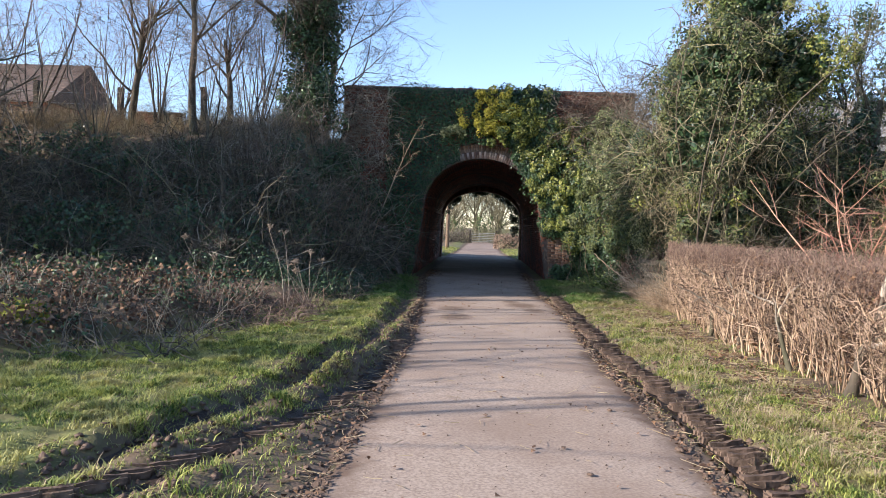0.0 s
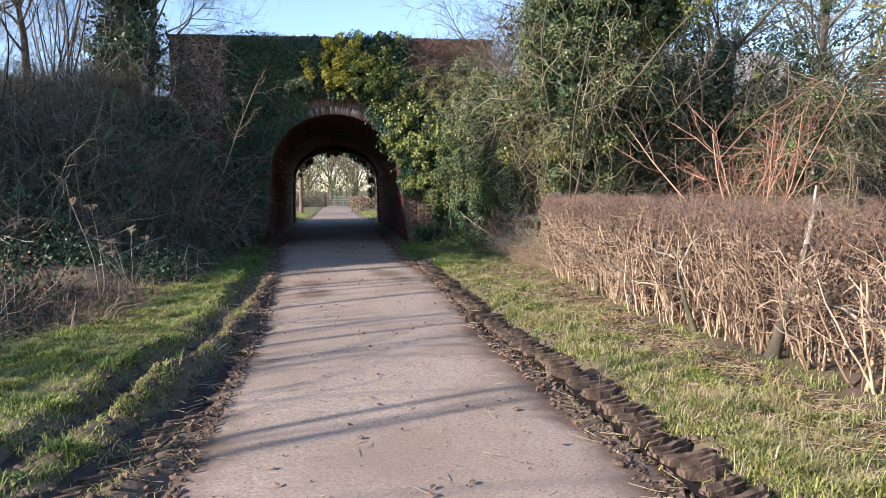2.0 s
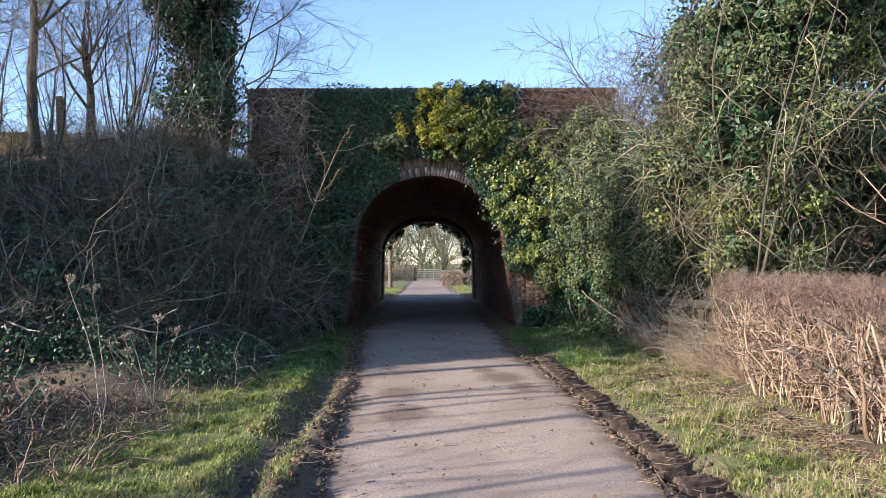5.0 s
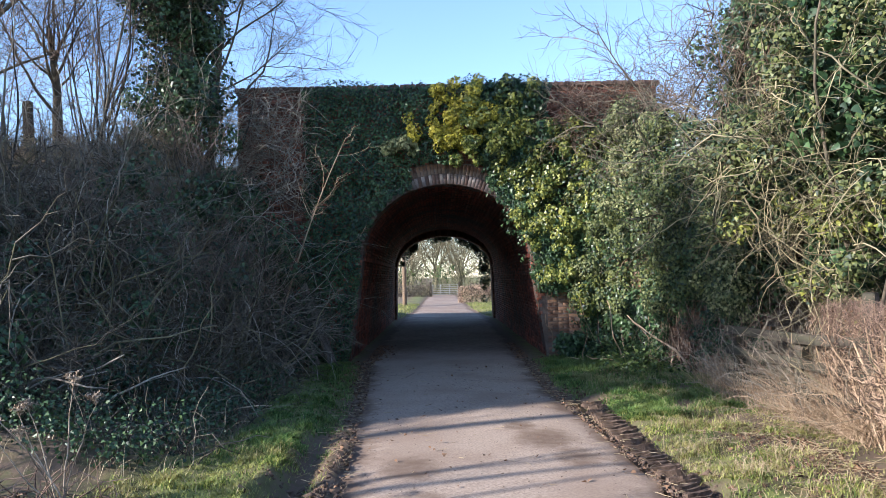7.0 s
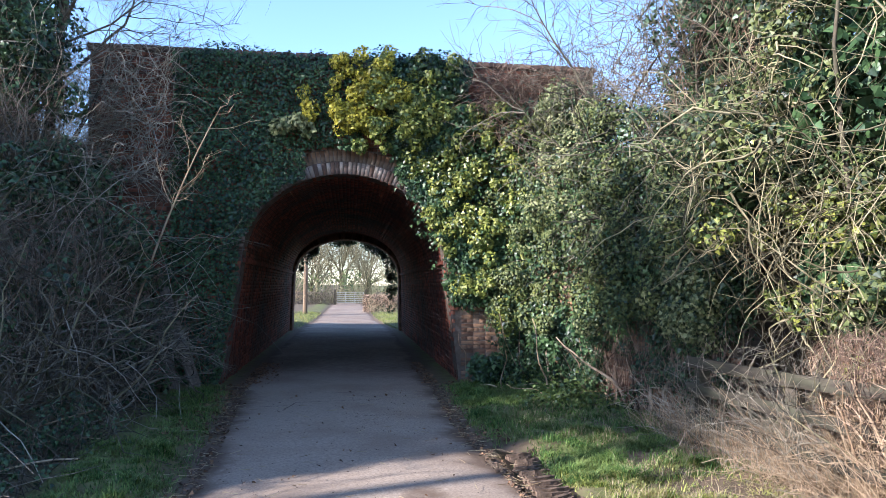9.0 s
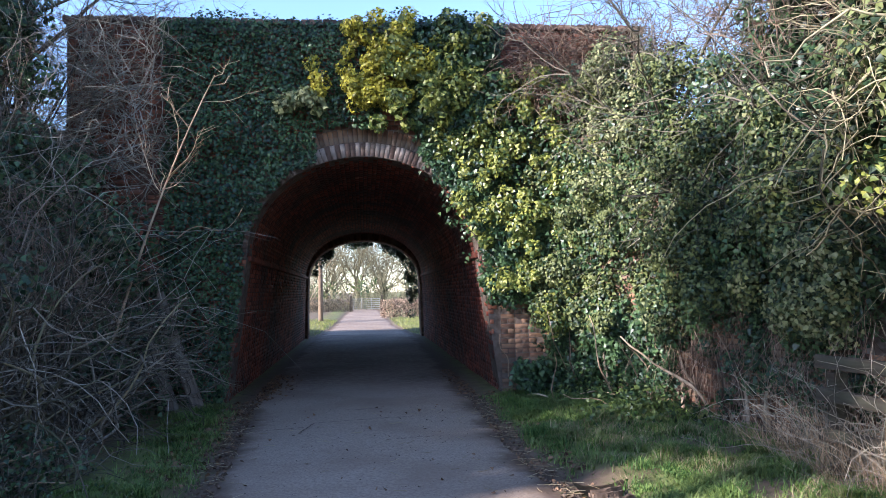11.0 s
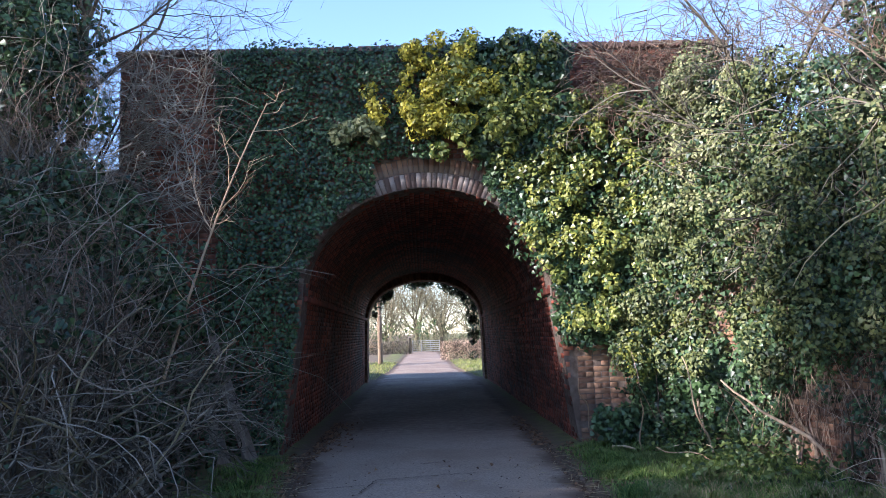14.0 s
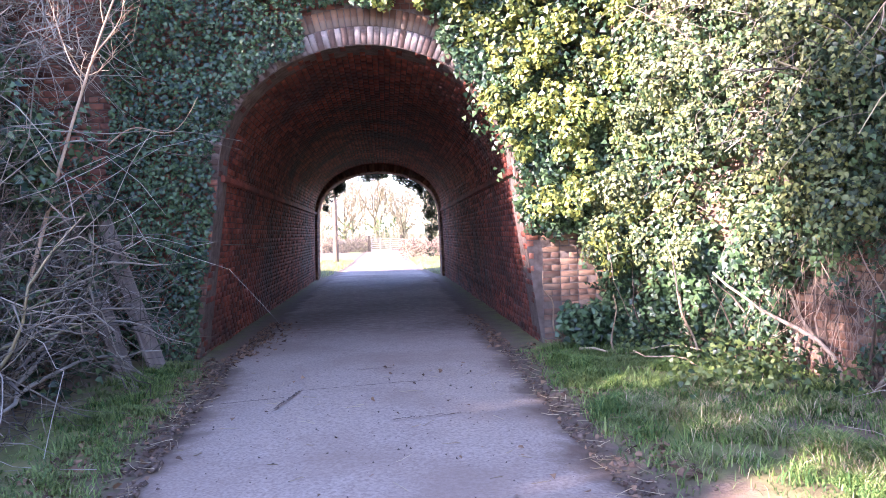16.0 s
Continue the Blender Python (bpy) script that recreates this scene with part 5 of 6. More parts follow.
spill("tangle of grey woody stems beside the brick face", -4.9, -3.2, -3.4, -0.7, 300, 2.2, 90, M_TWIGGREY, thick=1.4, steps=9, wander=0.34, lift=-0.05)
spill("grey-green arching stems on the far west bank", -14, -6, -8.6, -3, 560, 1.7, 98, M_TWIGGREEN, thick=1.5, steps=8, wander=0.34, lift=-0.08)
hang = thing("dead_climber", "red-brown dead climber hanging over the parapet end", "climber", kind="stuff")
n = 1300
r = np.random.default_rng(88)
b = np.stack([r.uniform(2.5, 5.0, n), r.uniform(-0.5, -0.08, n), r.uniform(4.4, 5.55, n)], 1)
P = grow(b, r.normal(size=(n, 3)) * np.array([1, 0.25, 0.6]) + np.array([-0.2, -0.1, 0.3]), r.uniform(0.4, 1.0, n), 6, 0.3, -0.06, r)
P[:, :, 1] = np.minimum(P[:, :, 1], -0.05)
part("cane_tangle", mesh_np("cane_tangle", *tubes(P, taper(r.uniform(0.005, 0.010, n), np.full(n, 0.003), n, 6), 3), M_TWIGRED), hang)
C = P[:, r.integers(2, 6, 1)[0]][:700] + r.normal(0, 0.05, (700, 3))
part("foliage", mesh_np("foliage", *leaves(C, r.normal(size=(700, 3)), r.uniform(0.03, 0.06, 700), r), M_DEADLEAF), hang, "shrivelled brown leaves")


hang3 = thing("bare_twigs", "tangled bare brown twigs hanging over the wing wall", "twigs", kind="stuff")
n = 1900
b = np.stack([r.uniform(3.3, 5.6, n), r.uniform(-4.6, -0.6, n), r.uniform(2.2, 6.0, n)], 1)
b[:, 0] += 0.12 * np.abs(b[:, 1])
P = grow(b, r.normal(size=(n, 3)) + np.array([-0.3, -0.3, -0.1]), r.uniform(0.5, 1.5, n), 7, 0.32, -0.05, r)
part("twig_tangle", mesh_np("twig_tangle", *tubes(P, taper(r.uniform(0.003, 0.008, n), np.full(n, 0.002), n, 7), 3), M_TWIG), hang3)

hang2 = thing("dead_climber", "leafless climber trailing over the shaded parapet end", "climber", kind="stuff")
n = 1000
b = np.stack([r.uniform(-5.2, -2.9, n), r.uniform(-1.2, -0.12, n), r.uniform(3.4, 5.6, n)], 1)
P = grow(b, r.normal(size=(n, 3)) * np.array([1, 0.3, 0.8]) + np.array([0.2, -0.1, 0.2]), r.uniform(0.4, 1.2, n), 5, 0.3, -0.03, r)
P[:, :, 1] = np.minimum(P[:, :, 1], -0.05)
part("cane_tangle", mesh_np("cane_tangle", *tubes(P, taper(r.uniform(0.004, 0.009, n), np.full(n, 0.002), n, 5), 3), M_TWIGGREY), hang2)


# ---- grass ----
def grass(label, count, x0, x1, y0, y1, keep, hgt_lo, hgt_hi, width, material, seed):
    q = np.random.default_rng(seed)
    x, y = q.uniform(x0, x1, count), q.uniform(y0, y1, count)
    ok = keep(x, y, q)
    x, y = x[ok], y[ok]
    n = len(x)
    h = q.uniform(hgt_lo, hgt_hi, n) * (0.35 + 0.6 * vnoise(x, y, 2.0, 14) + 0.8 * step(0.4, 0.8, vnoise(x, y, 7.0, 36)))
    b = np.stack([x, y, height(x, y) - 0.005], 1)
    a = q.uniform(0, 6.283, n)
    lean = q.uniform(0.4, 1.7, n) * h
    s = np.stack([np.cos(a + 1.57), np.sin(a + 1.57), 0 * a], 1) * width * q.uniform(0.6, 1.3, (n, 1))
    mid = b + np.stack([np.cos(a) * lean * 0.3, np.sin(a) * lean * 0.3, h * 0.6], 1)
    tip = b + np.stack([np.cos(a) * lean, np.sin(a) * lean, h * q.uniform(0.75, 1.0, n)], 1)
    V = np.stack([b - s, b + s, mid + s * 0.7, mid - s * 0.7, tip], 1).reshape(-1, 3)
    i = 5 * np.arange(n)
    me = mesh_np("grass", V, [np.stack([i, i + 1, i + 2, i + 3], 1), np.stack([i + 3, i + 2, i + 4], 1)], material)
    return tagged(new("grass", me), label, "grass", kind="stuff")


def bare_soil(x, y):
    m = np.maximum(np.exp(-((x - rut_left(y)) / 0.2) ** 2), np.exp(-((x - rut_left(y) - 0.62) / 0.2) ** 2)) * (y < -7)
    m = np.maximum(m, np.exp(-((x - track_right(y)) / 0.24) ** 2) * (y < -5))
    return np.maximum(m, np.where((x > rut_left(y) + 0.5) & (x < 0) & (y < -14.5), 0.85, 0))


def on_west(x, y, q):
    off = road_left(y) - x
    p = step(0.05, 0.5, off) * (1 - step(-0.3, 0.5, scrub_edge(y) - x + 0.6 * (vnoise(x, y, 1.5, 19) - 0.5))) * (1 - 0.95 * bare_soil(x, y)) * (0.30 + 0.9 * step(0.25, 0.6, vnoise(x, y, 2.6, 15))) * (0.25 + 0.9 * step(0.3, 0.7, vnoise(x, y, 8.0, 34)))
    return (q.random(len(x)) < p) & (off > 0.03)


def on_east(x, y, q):
    off = x - road_right(y)
    p = step(0.05, 0.45, off) * (1 - 0.95 * bare_soil(x, y)) * (0.12 + 1.1 * step(0.28, 0.62, vnoise(x, y, 2.4, 16))) * (0.25 + 0.9 * step(0.3, 0.7, vnoise(x, y, 8.0, 35))) * (1 - 0.88 * step(2.45, 3.2, x + 0.7 * (vnoise(x, y, 1.6, 61) - 0.5)) * (y < -8))
    return (q.random(len(x)) < p) & (off > 0.03)


grass("short winter grass on the west verge", 620000, -6.4, -0.9, -20.8, -8.0, on_west, 0.02, 0.065, 0.005, M_GRASS, 91)
grass("green shaded grass on the west verge by the bridge", 170000, -3.6, -1.0, -8.3, -0.5, on_west, 0.03, 0.09, 0.0045, M_SHADEGRASS, 99)
grass("short winter grass on the east verge", 340000, 1.5, 3.9, -20.8, -6.4, on_east, 0.02, 0.065, 0.005, M_GRASS, 92)
grass("green tufted grass in a shaded tone on the east verge below the wing wall", 170000, 1.5, 4.1, -6.8, -0.4, on_east, 0.03, 0.10, 0.0045, M_SHADEGRASS, 100)
grass("dry straw-coloured grass tufts on the east verge", 80000, 1.9, 4.0, -21, -3.0, lambda x, y, q: on_east(x, y, q) & (vnoise(x, y, 1.7, 23) > 0.38), 0.05, 0.13, 0.0025, M_STRAW, 93)
grass("straw-coloured blades through the west verge grass", 40000, -7, -1.0, -21, -4, lambda x, y, q: on_west(x, y, q) & (vnoise(x, y, 1.9, 29) > 0.4), 0.03, 0.09, 0.003, M_STRAW, 96)
grass("dry grass at the scrub edge", 6500, -9, -2.2, -17, -7, lambda x, y, q: (np.abs(scrub_edge(y) - x - 0.6) < 1.0) & (vnoise(x, y, 1.3, 24) > 0.5), 0.06, 0.22, 0.0025, M_STRAW, 94)
grass("dead tan grass along the embankment top", 16000, -15, -4.4, -2.6, 0.1, lambda x, y, q: vnoise(x, y, 1.2, 41) > 0.3, 0.25, 0.6, 0.004, M_STRAW, 97)
grass("grass beyond the bridge", 26000, -7, 7, 15.9, 32, lambda x, y, q: (np.maximum(road_left(y) - x, x - road_right(y)) > 0.1), 0.05, 0.14, 0.007, M_GRASS, 95)


# ---- dark ivy and laurel undergrowth on the west bank ----
def undergrowth(label, n, x0, x1, y0, y1, keep, up, count, lo, hi, material, seed):
    q = np.random.default_rng(seed)
    x, y = q.uniform(x0, x1, n), q.uniform(y0, y1, n)
    ok = keep(x, y)
    x, y = x[ok], y[ok]
    cc = np.stack([x, y, np.minimum(height(x, y) + q.uniform(0.0, 1.0, len(x)) ** 1.4 * up, np.where(x < 0, 2.3 + 1.9 * vnoise(x, y, 0.8, 63), 9))], 1)
    C, Nn, S = clumps(cc, q.uniform(0.2, 0.45, len(cc)), count, lo, hi, q, 1.0, (0.2, -0.5, 0.5))
    root = thing("undergrowth", label, "undergrowth", kind="stuff")
    part("foliage", mesh_np("foliage", *leaves(C, Nn, S, q), material), root)


undergrowth("dark ivy undergrowth among the scrub on the west bank", 900, -16, -3.0, -8.4, -0.5, lambda x, y: x < -3.3 - 0.4 * np.maximum(0, -4.0 - y), 1.7, 64000, 0.042, 0.09, M_IVY, 101)
undergrowth("dark ivy undergrowth beside the brick face", 110, -5.0, -2.9, -2.6, -0.3, lambda x, y: x < 0, 2.6, 15000, 0.045, 0.085, M_IVY, 102)
undergrowth("withered brown bramble leaves heaped at the scrub edge", 170, -9.5, -3.6, -15.6, -10.6, lambda x, y: x < scrub_edge(y) - 0.1, 0.45, 10000, 0.03, 0.07, M_DEADLEAF, 109)
undergrowth("dark low bramble leaves at the scrub edge", 120, -9.5, -3.6, -15.0, -10.0, lambda x, y: x < scrub_edge(y) - 0.3, 0.4, 7000, 0.03, 0.06, M_IVY, 110)
undergrowth("dark bramble leaves and dead stems filling the ditch", 150, -6.5, -2.5, -9.0, -4.6, lambda x, y: x < scrub_edge(y) - 0.25, 0.42, 20000, 0.022, 0.050, M_IVY, 107)
undergrowth("low green leaves in the ditch", 40, -8.5, -4.6, -11.5, -8.2, lambda x, y: x < scrub_edge(y) - 1.0, 0.25, 2600, 0.06, 0.13, M_HOLLY, 103)
undergrowth("ivy undergrowth among the thorn on the east bank", 200, 5.0, 16, -8.2, -0.8, lambda x, y: x > 0, 1.3, 12000, 0.045, 0.08, M_HOLLY, 104)
undergrowth("dark ivy climbing through the thorn on the east bank", 300, 5.6, 17, -6.8, -0.8, lambda x, y: x > 0, 4.6, 42000, 0.05, 0.095, M_IVY, 106)
undergrowth("weeds and ivy at the foot of the wing wall", 60, 2.6, 4.0, -3.4, -0.6, lambda x, y: x < 3.0 - 0.35 * y, 0.12, 2600, 0.035, 0.07, M_HOLLY, 105)
for k, (tx_, ty_, sz) in enumerate(((-9.6, -17.6, 3.6), (-10.4, -10.2, 3.8), (-13.5, -18.2, 4.6))):
    tree("bare_tree", "leafless field tree west of the lane", tx_, ty_, 130 + k, sz, 9, sz * 0.6, (M_BARK, M_TWIG), 0.13, ((5, 0.10), (3, 0.06)), None, (0.02, 0.0), 0.7)
# out-of-view trees added to shade the lane and lower bridge face
for k, (tx_, ty_, sz) in enumerate(((-15.0, -11.4, 7.0), (-16.3, -11.5, 7.4), (-14.2, -9.9, 6.8), (-16.8, -10.2, 7.6), (-13.4, -8.0, 8.0), (-15.5, -7.9, 9.0), (-14.0, -6.3, 7.2), (-17.3, -8.9, 9.6))):
    tree("ivy_clad_tree", "unseen ivy-laden tree west of the scrub, added for its shade", tx_, ty_, 140 + k, sz, 12, 2.2, (M_BARK, M_TWIG), 0.2, ((6, 0.08), (4, 0.04)), (9000, 1.0, 0.9), (0.0, 0.0), 0.7, leaf=(0.16, 0.3))


# unseen crowns on clear trunks: shade the wing, leave the lane lit
for k, (tx_, ty_) in enumerate(((-16.4, -12.7), (-17.2, -13.4), (-16.0, -13.4))):
    tree("ivy_clad_tree", "unseen high-crowned tree added to shade the wing wall", tx_, ty_, 160 + k, 12.0, 10, 1.5, (M_BARK, M_TWIG), 0.18, ((5, 0.08), (4, 0.04)), (850, 0.9, 0.9), (0.0, 0.0), 0.8, leaf=(0.16, 0.3), clear=0.80)

# ---- timber fence by the hedge end ----
def post_mesh(name, w, h, seed, material):
    bm = block(-w / 2, w / 2, -w / 2, w / 2, -0.1, h, 0.008, 0.012, seed)
    return bm_mesh(name, bm, material)


fence = thing("fence", "weathered timber post-and-rail fence overgrown by brambles", "fence")
posts = ((3.85, -5.65, 0.86), (3.98, -7.1, 0.95), (4.05, -8.35, 1.5))
for k, (x, y, h) in enumerate(posts):
    o = part("post", post_mesh("post", 0.12, h, k * 3.3, M_TIMBER), fence)
    o.location = (x, y, 0.02)
    o.rotation_euler = (0.02 * k - 0.02, 0.04 - 0.03 * k, 0.3 * k)
for (x0, y0, _), (x1, y1, _) in zip(posts[:-1], posts[1:]):
    ln = math.hypot(x1 - x0, y1 - y0)
    for z in (0.38, 0.70, 1.0):
        if z > 0.95 and y0 > -6:
            z = 0.98
        o = part("rail", bm_mesh("rail", block(-0.022, 0.022, -ln / 2 - 0.1, ln / 2 + 0.1, -0.055, 0.055, 0.008, 0.012, z * 7 + x0), M_TIMBER), fence)
        o.location = ((x0 + x1) / 2 - 0.09, (y0 + y1) / 2, z)
        o.rotation_euler = (rng.normal(0, 0.025), 0, -math.atan2(x1 - x0, y1 - y0))

# two boards leaning on the bank beside the arch
for k, (bx, by, tx_, ty_, tz_) in enumerate(((-2.66, -0.85, -3.40, -0.35, 1.75), (-2.34, -0.75, -3.16, -0.25, 2.0))):
    b0, b1 = Vector((bx, by, 0.0)), Vector((tx_, ty_, tz_))
    board = new("leaning_board", bm_mesh("leaning_board", block(-0.11, 0.11, -0.022, 0.022, 0, (b1 - b0).length, 0.006, 0.012, k * 5.0), M_PLANK))
    board.matrix_world = Matrix.Translation(b0) @ (b1 - b0).to_track_quat('Z', 'Y').to_matrix().to_4x4()
    tagged(board, "grey weathered board leaning against the ivy bank", "board", "leaning boards")

# slender pale sapling in front of the brick face
sap = thing("slender_sapling", "pale slender leafless sapling leaning before the ivy", "tree")
qq = np.random.default_rng(201)
t = np.linspace(0, 1, 14)
stem = np.stack([-3.35 + 0.4 * t + 1.1 * t ** 1.6, -2.0 + 0.1 * np.sin(t * 5), -0.05 + 4.45 * t], 1)[None]
part("stem", mesh_np("stem", *tubes(stem, np.linspace(0.026, 0.006, 14)[None], 7), M_TWIGPALE, True), sap)
stem2 = np.stack([-2.35 + 0.85 * t, -1.95 - 0.1 * t, 2.35 + 0.12 * np.sin(t * 6) + 0.45 * t ** 2.2], 1)[None]
part("stem", mesh_np("stem", *tubes(stem2, np.linspace(0.008, 0.003, 14)[None], 6), M_TWIGPALE, True), sap)
b, d, i, uu = spawn(stem, 16, 0.3, 1.0, 0.8, qq)
P1 = grow(b, d, qq.uniform(0.4, 1.0, len(b)), 6, 0.15, 0.04, qq)
b, d, i, uu = spawn(P1, 4, 0.3, 1.0, 0.7, qq)
P2 = grow(b, d, qq.uniform(0.15, 0.4, len(b)), 6, 0.15, 0.0, qq)
part("twig_tangle", mesh_np("twig_tangle", *join([tubes(P1, np.full((len(P1), 1), 1) * np.linspace(0.007, 0.002, 7)[None], 3), tubes(P2, np.full((len(P2), 1), 1) * np.linspace(0.003, 0.0015, 7)[None], 3)]), M_TWIGPALE), sap)

# old ivy trunks climbing the wing wall
for k, (x, y, h, rad) in enumerate(((3.78, -2.0, 1.5, 0.024), (3.93, -2.45, 1.3, 0.028), (4.05, -3.0, 1.6, 0.022), (4.12, -3.7, 1.4, 0.028), (3.5, -1.2, 1.7, 0.02), (4.1, -4.6, 1.2, 0.024), (4.0, -2.75, 1.5, 0.018), (4.1, -3.3, 1.7, 0.02), (4.12, -4.1, 1.5, 0.019))):
    qk = np.random.default_rng(220 + k)
    P = grow(np.array([[x, y, -0.05]]), np.array([[0.08, 0.05, 1.0]]), np.array([h]), 9, 0.24, 0.06, qk)
    part("ivy_trunk", mesh_np("ivy_trunk", *tubes(P, (np.linspace(rad, rad * 0.5, 10) * qk.uniform(0.85, 1.15, 10))[None], 9), M_IVYBARK, True), wing_ivy, "bare twisted ivy stem")

# fallen sticks at the foot of the wing wall and in the ditch
for k, (p0, p1, rad) in enumerate((((3.15, -2.2, 0.03), (2.95, -1.9, 1.25), 0.016), ((2.3, -0.9, 0.06), (3.3, -1.9, 0.22), 0.014), ((2.6, -1.2, 0.04), (2.85, -0.6, 0.7), 0.013), ((3.3, -2.6, 0.05), (2.5, -2.2, 0.3), 0.012),
                                   ((2.2, -0.35, 0.25), (1.98, -0.6, 0.95), 0.012), ((-4.6, -6.6, 0.1), (-2.6, -4.6, 0.35), 0.02), ((-4.2, -5.2, 0.15), (-2.5, -5.0, 0.1), 0.015), ((-3.9, -7.3, 0.1), (-2.4, -5.8, 0.12), 0.018))):
    a0, a1 = np.array(p0), np.array(p1)
    tt = np.linspace(0, 1, 9)[:, None]
    P = (a0 * (1 - tt) + a1 * tt + np.sin(tt * 9 + k) * 0.035)[None]
    st = new("fallen_stick", mesh_np("fallen_stick", *tubes(P, np.linspace(rad, rad * 0.4, 9)[None], 6), M_TWIGPALE, True))
    tagged(st, "pale dry stick propped among the weeds", "stick", "fallen sticks")


# ---- dead hogweed by the scrub edge ----
def hogweed(x, y, h, heads, seed, label):
    q = np.random.default_rng(seed)
    root = thing("dead_hogweed", label, "plant", "dead hogweed", at=(x, y, hgt(x, y)))
    for k in range(heads):
        hh = h * q.uniform(0.55, 1.0)
        way = np.array([[q.normal(0, 0.22), q.normal(0, 0.22), 1.0]])
        P = grow(np.array([[q.normal(0, 0.06), q.normal(0, 0.06), -0.03]]), way, np.array([hh]), 9, 0.10, 0.05, q)
        part("stalk", mesh_np("stalk", *tubes(P, np.linspace(0.007, 0.003, 10)[None], 5), M_UMBEL, True), root)
        tip, n = P[0, -1], 15
        a = q.uniform(0, 6.28, n)
        sp = q.uniform(0.3, 1.1, n)
        R = grow(np.repeat(tip[None], n, 0), np.stack([np.cos(a) * sp, np.sin(a) * sp, np.ones(n)], 1), q.uniform(0.06, 0.11, n), 3, 0.06, 0.0, q)
        ends = np.repeat(R[:, -1], 7, 0)
        S2 = grow(ends, q.normal(size=(len(ends), 3)) + np.array([0, 0, 0.6]), q.uniform(0.012, 0.03, len(ends)), 3, 0.05, 0.0, q)
        V, F = join([tubes(R, np.full((n, 4), 0.0016), 3), tubes(S2, np.full((len(S2), 4), 0.0035), 3)])
        part("seed_head", mesh_np("seed_head", V, F, M_UMBEL), root, "flat dry umbel of seeds")
    return root


hogweed(-2.95, -10.0, 1.15, 7, 301, "cluster of dead hogweed stalks with dry umbels")
hogweed(-3.15, -10.7, 1.45, 2, 302, "tall dead hogweed stalk leaning beside the ditch")
hogweed(-4.3, -11.3, 1.2, 2, 303, "thin dead hogweed stalk in dry grass")

# mossy stump at the edge of the scrub
bm = bmesh.new()
bmesh.ops.create_icosphere(bm, subdivisions=4, radius=0.27)
for v in bm.verts:
    v.co += v.normal * (0.10 * noise.noise(v.co * 4) + 0.05 * noise.noise(v.co * 11))
    v.co.z *= 0.62
stump = new("mossy_stump", bm_mesh("mossy_stump", bm, M_MOSS))
stump.location = (-5.3, -14.4, hgt(-5.3, -14.4) + 0.02)
tagged(stump, "low rotten stump covered with yellow-green moss", "stump")

# ---- tyre track: pressed mud ridges ----
track = thing("tyre_track", "deep tractor tyre print in brown mud beside the lane", "tyre track")
ridges = []
for k in range(5):
    bm = block(-0.17, 0.17, -0.040, 0.040, -0.05, 0.06, 0.024)
    bmesh.ops.subdivide_edges(bm, edges=[e for e in bm.edges if e.calc_length() > 0.08], cuts=4, use_grid_fill=True)
    for v in bm.verts:
        v.co += noise.noise_vector(v.co * 14 + Vector((k * 4.1, 0, 0))) * 0.018
        v.co.y += 0.25 * abs(v.co.x)
    ridges.append(bm_mesh("ridge", bm, M_CLOD))
yy = np.linspace(-20.6, -5.4, 160)
xx = track_right(yy)
wob = 0.035 * (vnoise(yy, 0 * yy, 4.0, 71) - 0.5)
zz = height(xx, yy)
# dark strip under the ridges: wet mud and gap shade in one
cols = [np.stack([xx + wob + u * 0.21, yy, zz + 0.014 + 0.045 * abs(u) ** 3], 1) for u in (-1, -0.6, -0.2, 0.2, 0.6, 1)]
i = np.arange(159)
part("track_bed", mesh_np("track_bed", np.concatenate(cols), np.concatenate([np.stack([i + k * 160, i + (k + 1) * 160, i + (k + 1) * 160 + 1, i + k * 160 + 1], 1) for k in range(5)]), M_MUDBED, True), track, "wet mud between the tread marks, darkened for their shade")
yy = -20.5
while yy < -5.6:
    x = float(track_right(yy))
    o = part("ridge", ridges[int(rng.integers(0, 5))], track)
    o.location = (x + rng.normal(0, 0.03), yy, hgt(x, yy) + 0.030 + rng.normal(0, 0.008))
    o.rotation_euler = (rng.normal(0, 0.06), rng.normal(0, 0.06), math.radians(14) + rng.normal(0, 0.10))
    s = rng.uniform(0.8, 1.1)
    o.scale = (s, s, rng.uniform(0.8, 1.35))
    yy += 0.20 * rng.uniform(0.92, 1.1)
rut_mark = thing("wheel_ruts", "two deep curving wheel ruts in the grass with wet mud darkened for shade", "wheel rut")
for k, off in enumerate((0.0, 0.62)):
    yy = np.linspace(-22.0, -12.0, 130)
    xx = rut_left(yy) + off + 0.05 * (vnoise(yy, 0 * yy, 2.0, 73 + k) - 0.5)
    wid = 0.05 + 0.12 * vnoise(yy, 0 * yy, 1.1, 75 + k) * step(-11.5, -15.0, yy)
    cols = [np.stack([xx + u * wid, yy, height(xx + u * wid, yy) + 0.012], 1) for u in (-1, -0.35, 0.35, 1)]
    i = np.arange(129)
    part("rut_bed", mesh_np("rut_bed", np.concatenate(cols), np.concatenate([np.stack([i + e * 130, i + (e + 1) * 130, i + (e + 1) * 130 + 1, i + e * 130 + 1], 1) for e in range(3)]), M_MUDBED, True), rut_mark)
track_w = thing("tyre_track", "shallow tractor tyre print in mud at the west lane edge", "tyre track")
yy = -19.5
while yy < -13.0:
    x = float(rut_left(yy)) + 0.75 + 0.12 * (yy + 16)
    x = min(x, float(road_left(yy)) - 0.12)
    o = part("ridge", ridges[int(rng.integers(0, 5))], track_w)
    o.location = (x + rng.normal(0, 0.03), yy, hgt(x, yy) - 0.006)
    o.rotation_euler = (0, 0, math.radians(24) + rng.normal(0, 0.1))
    o.scale = (0.85, 0.7, 0.7)
    yy += 0.16


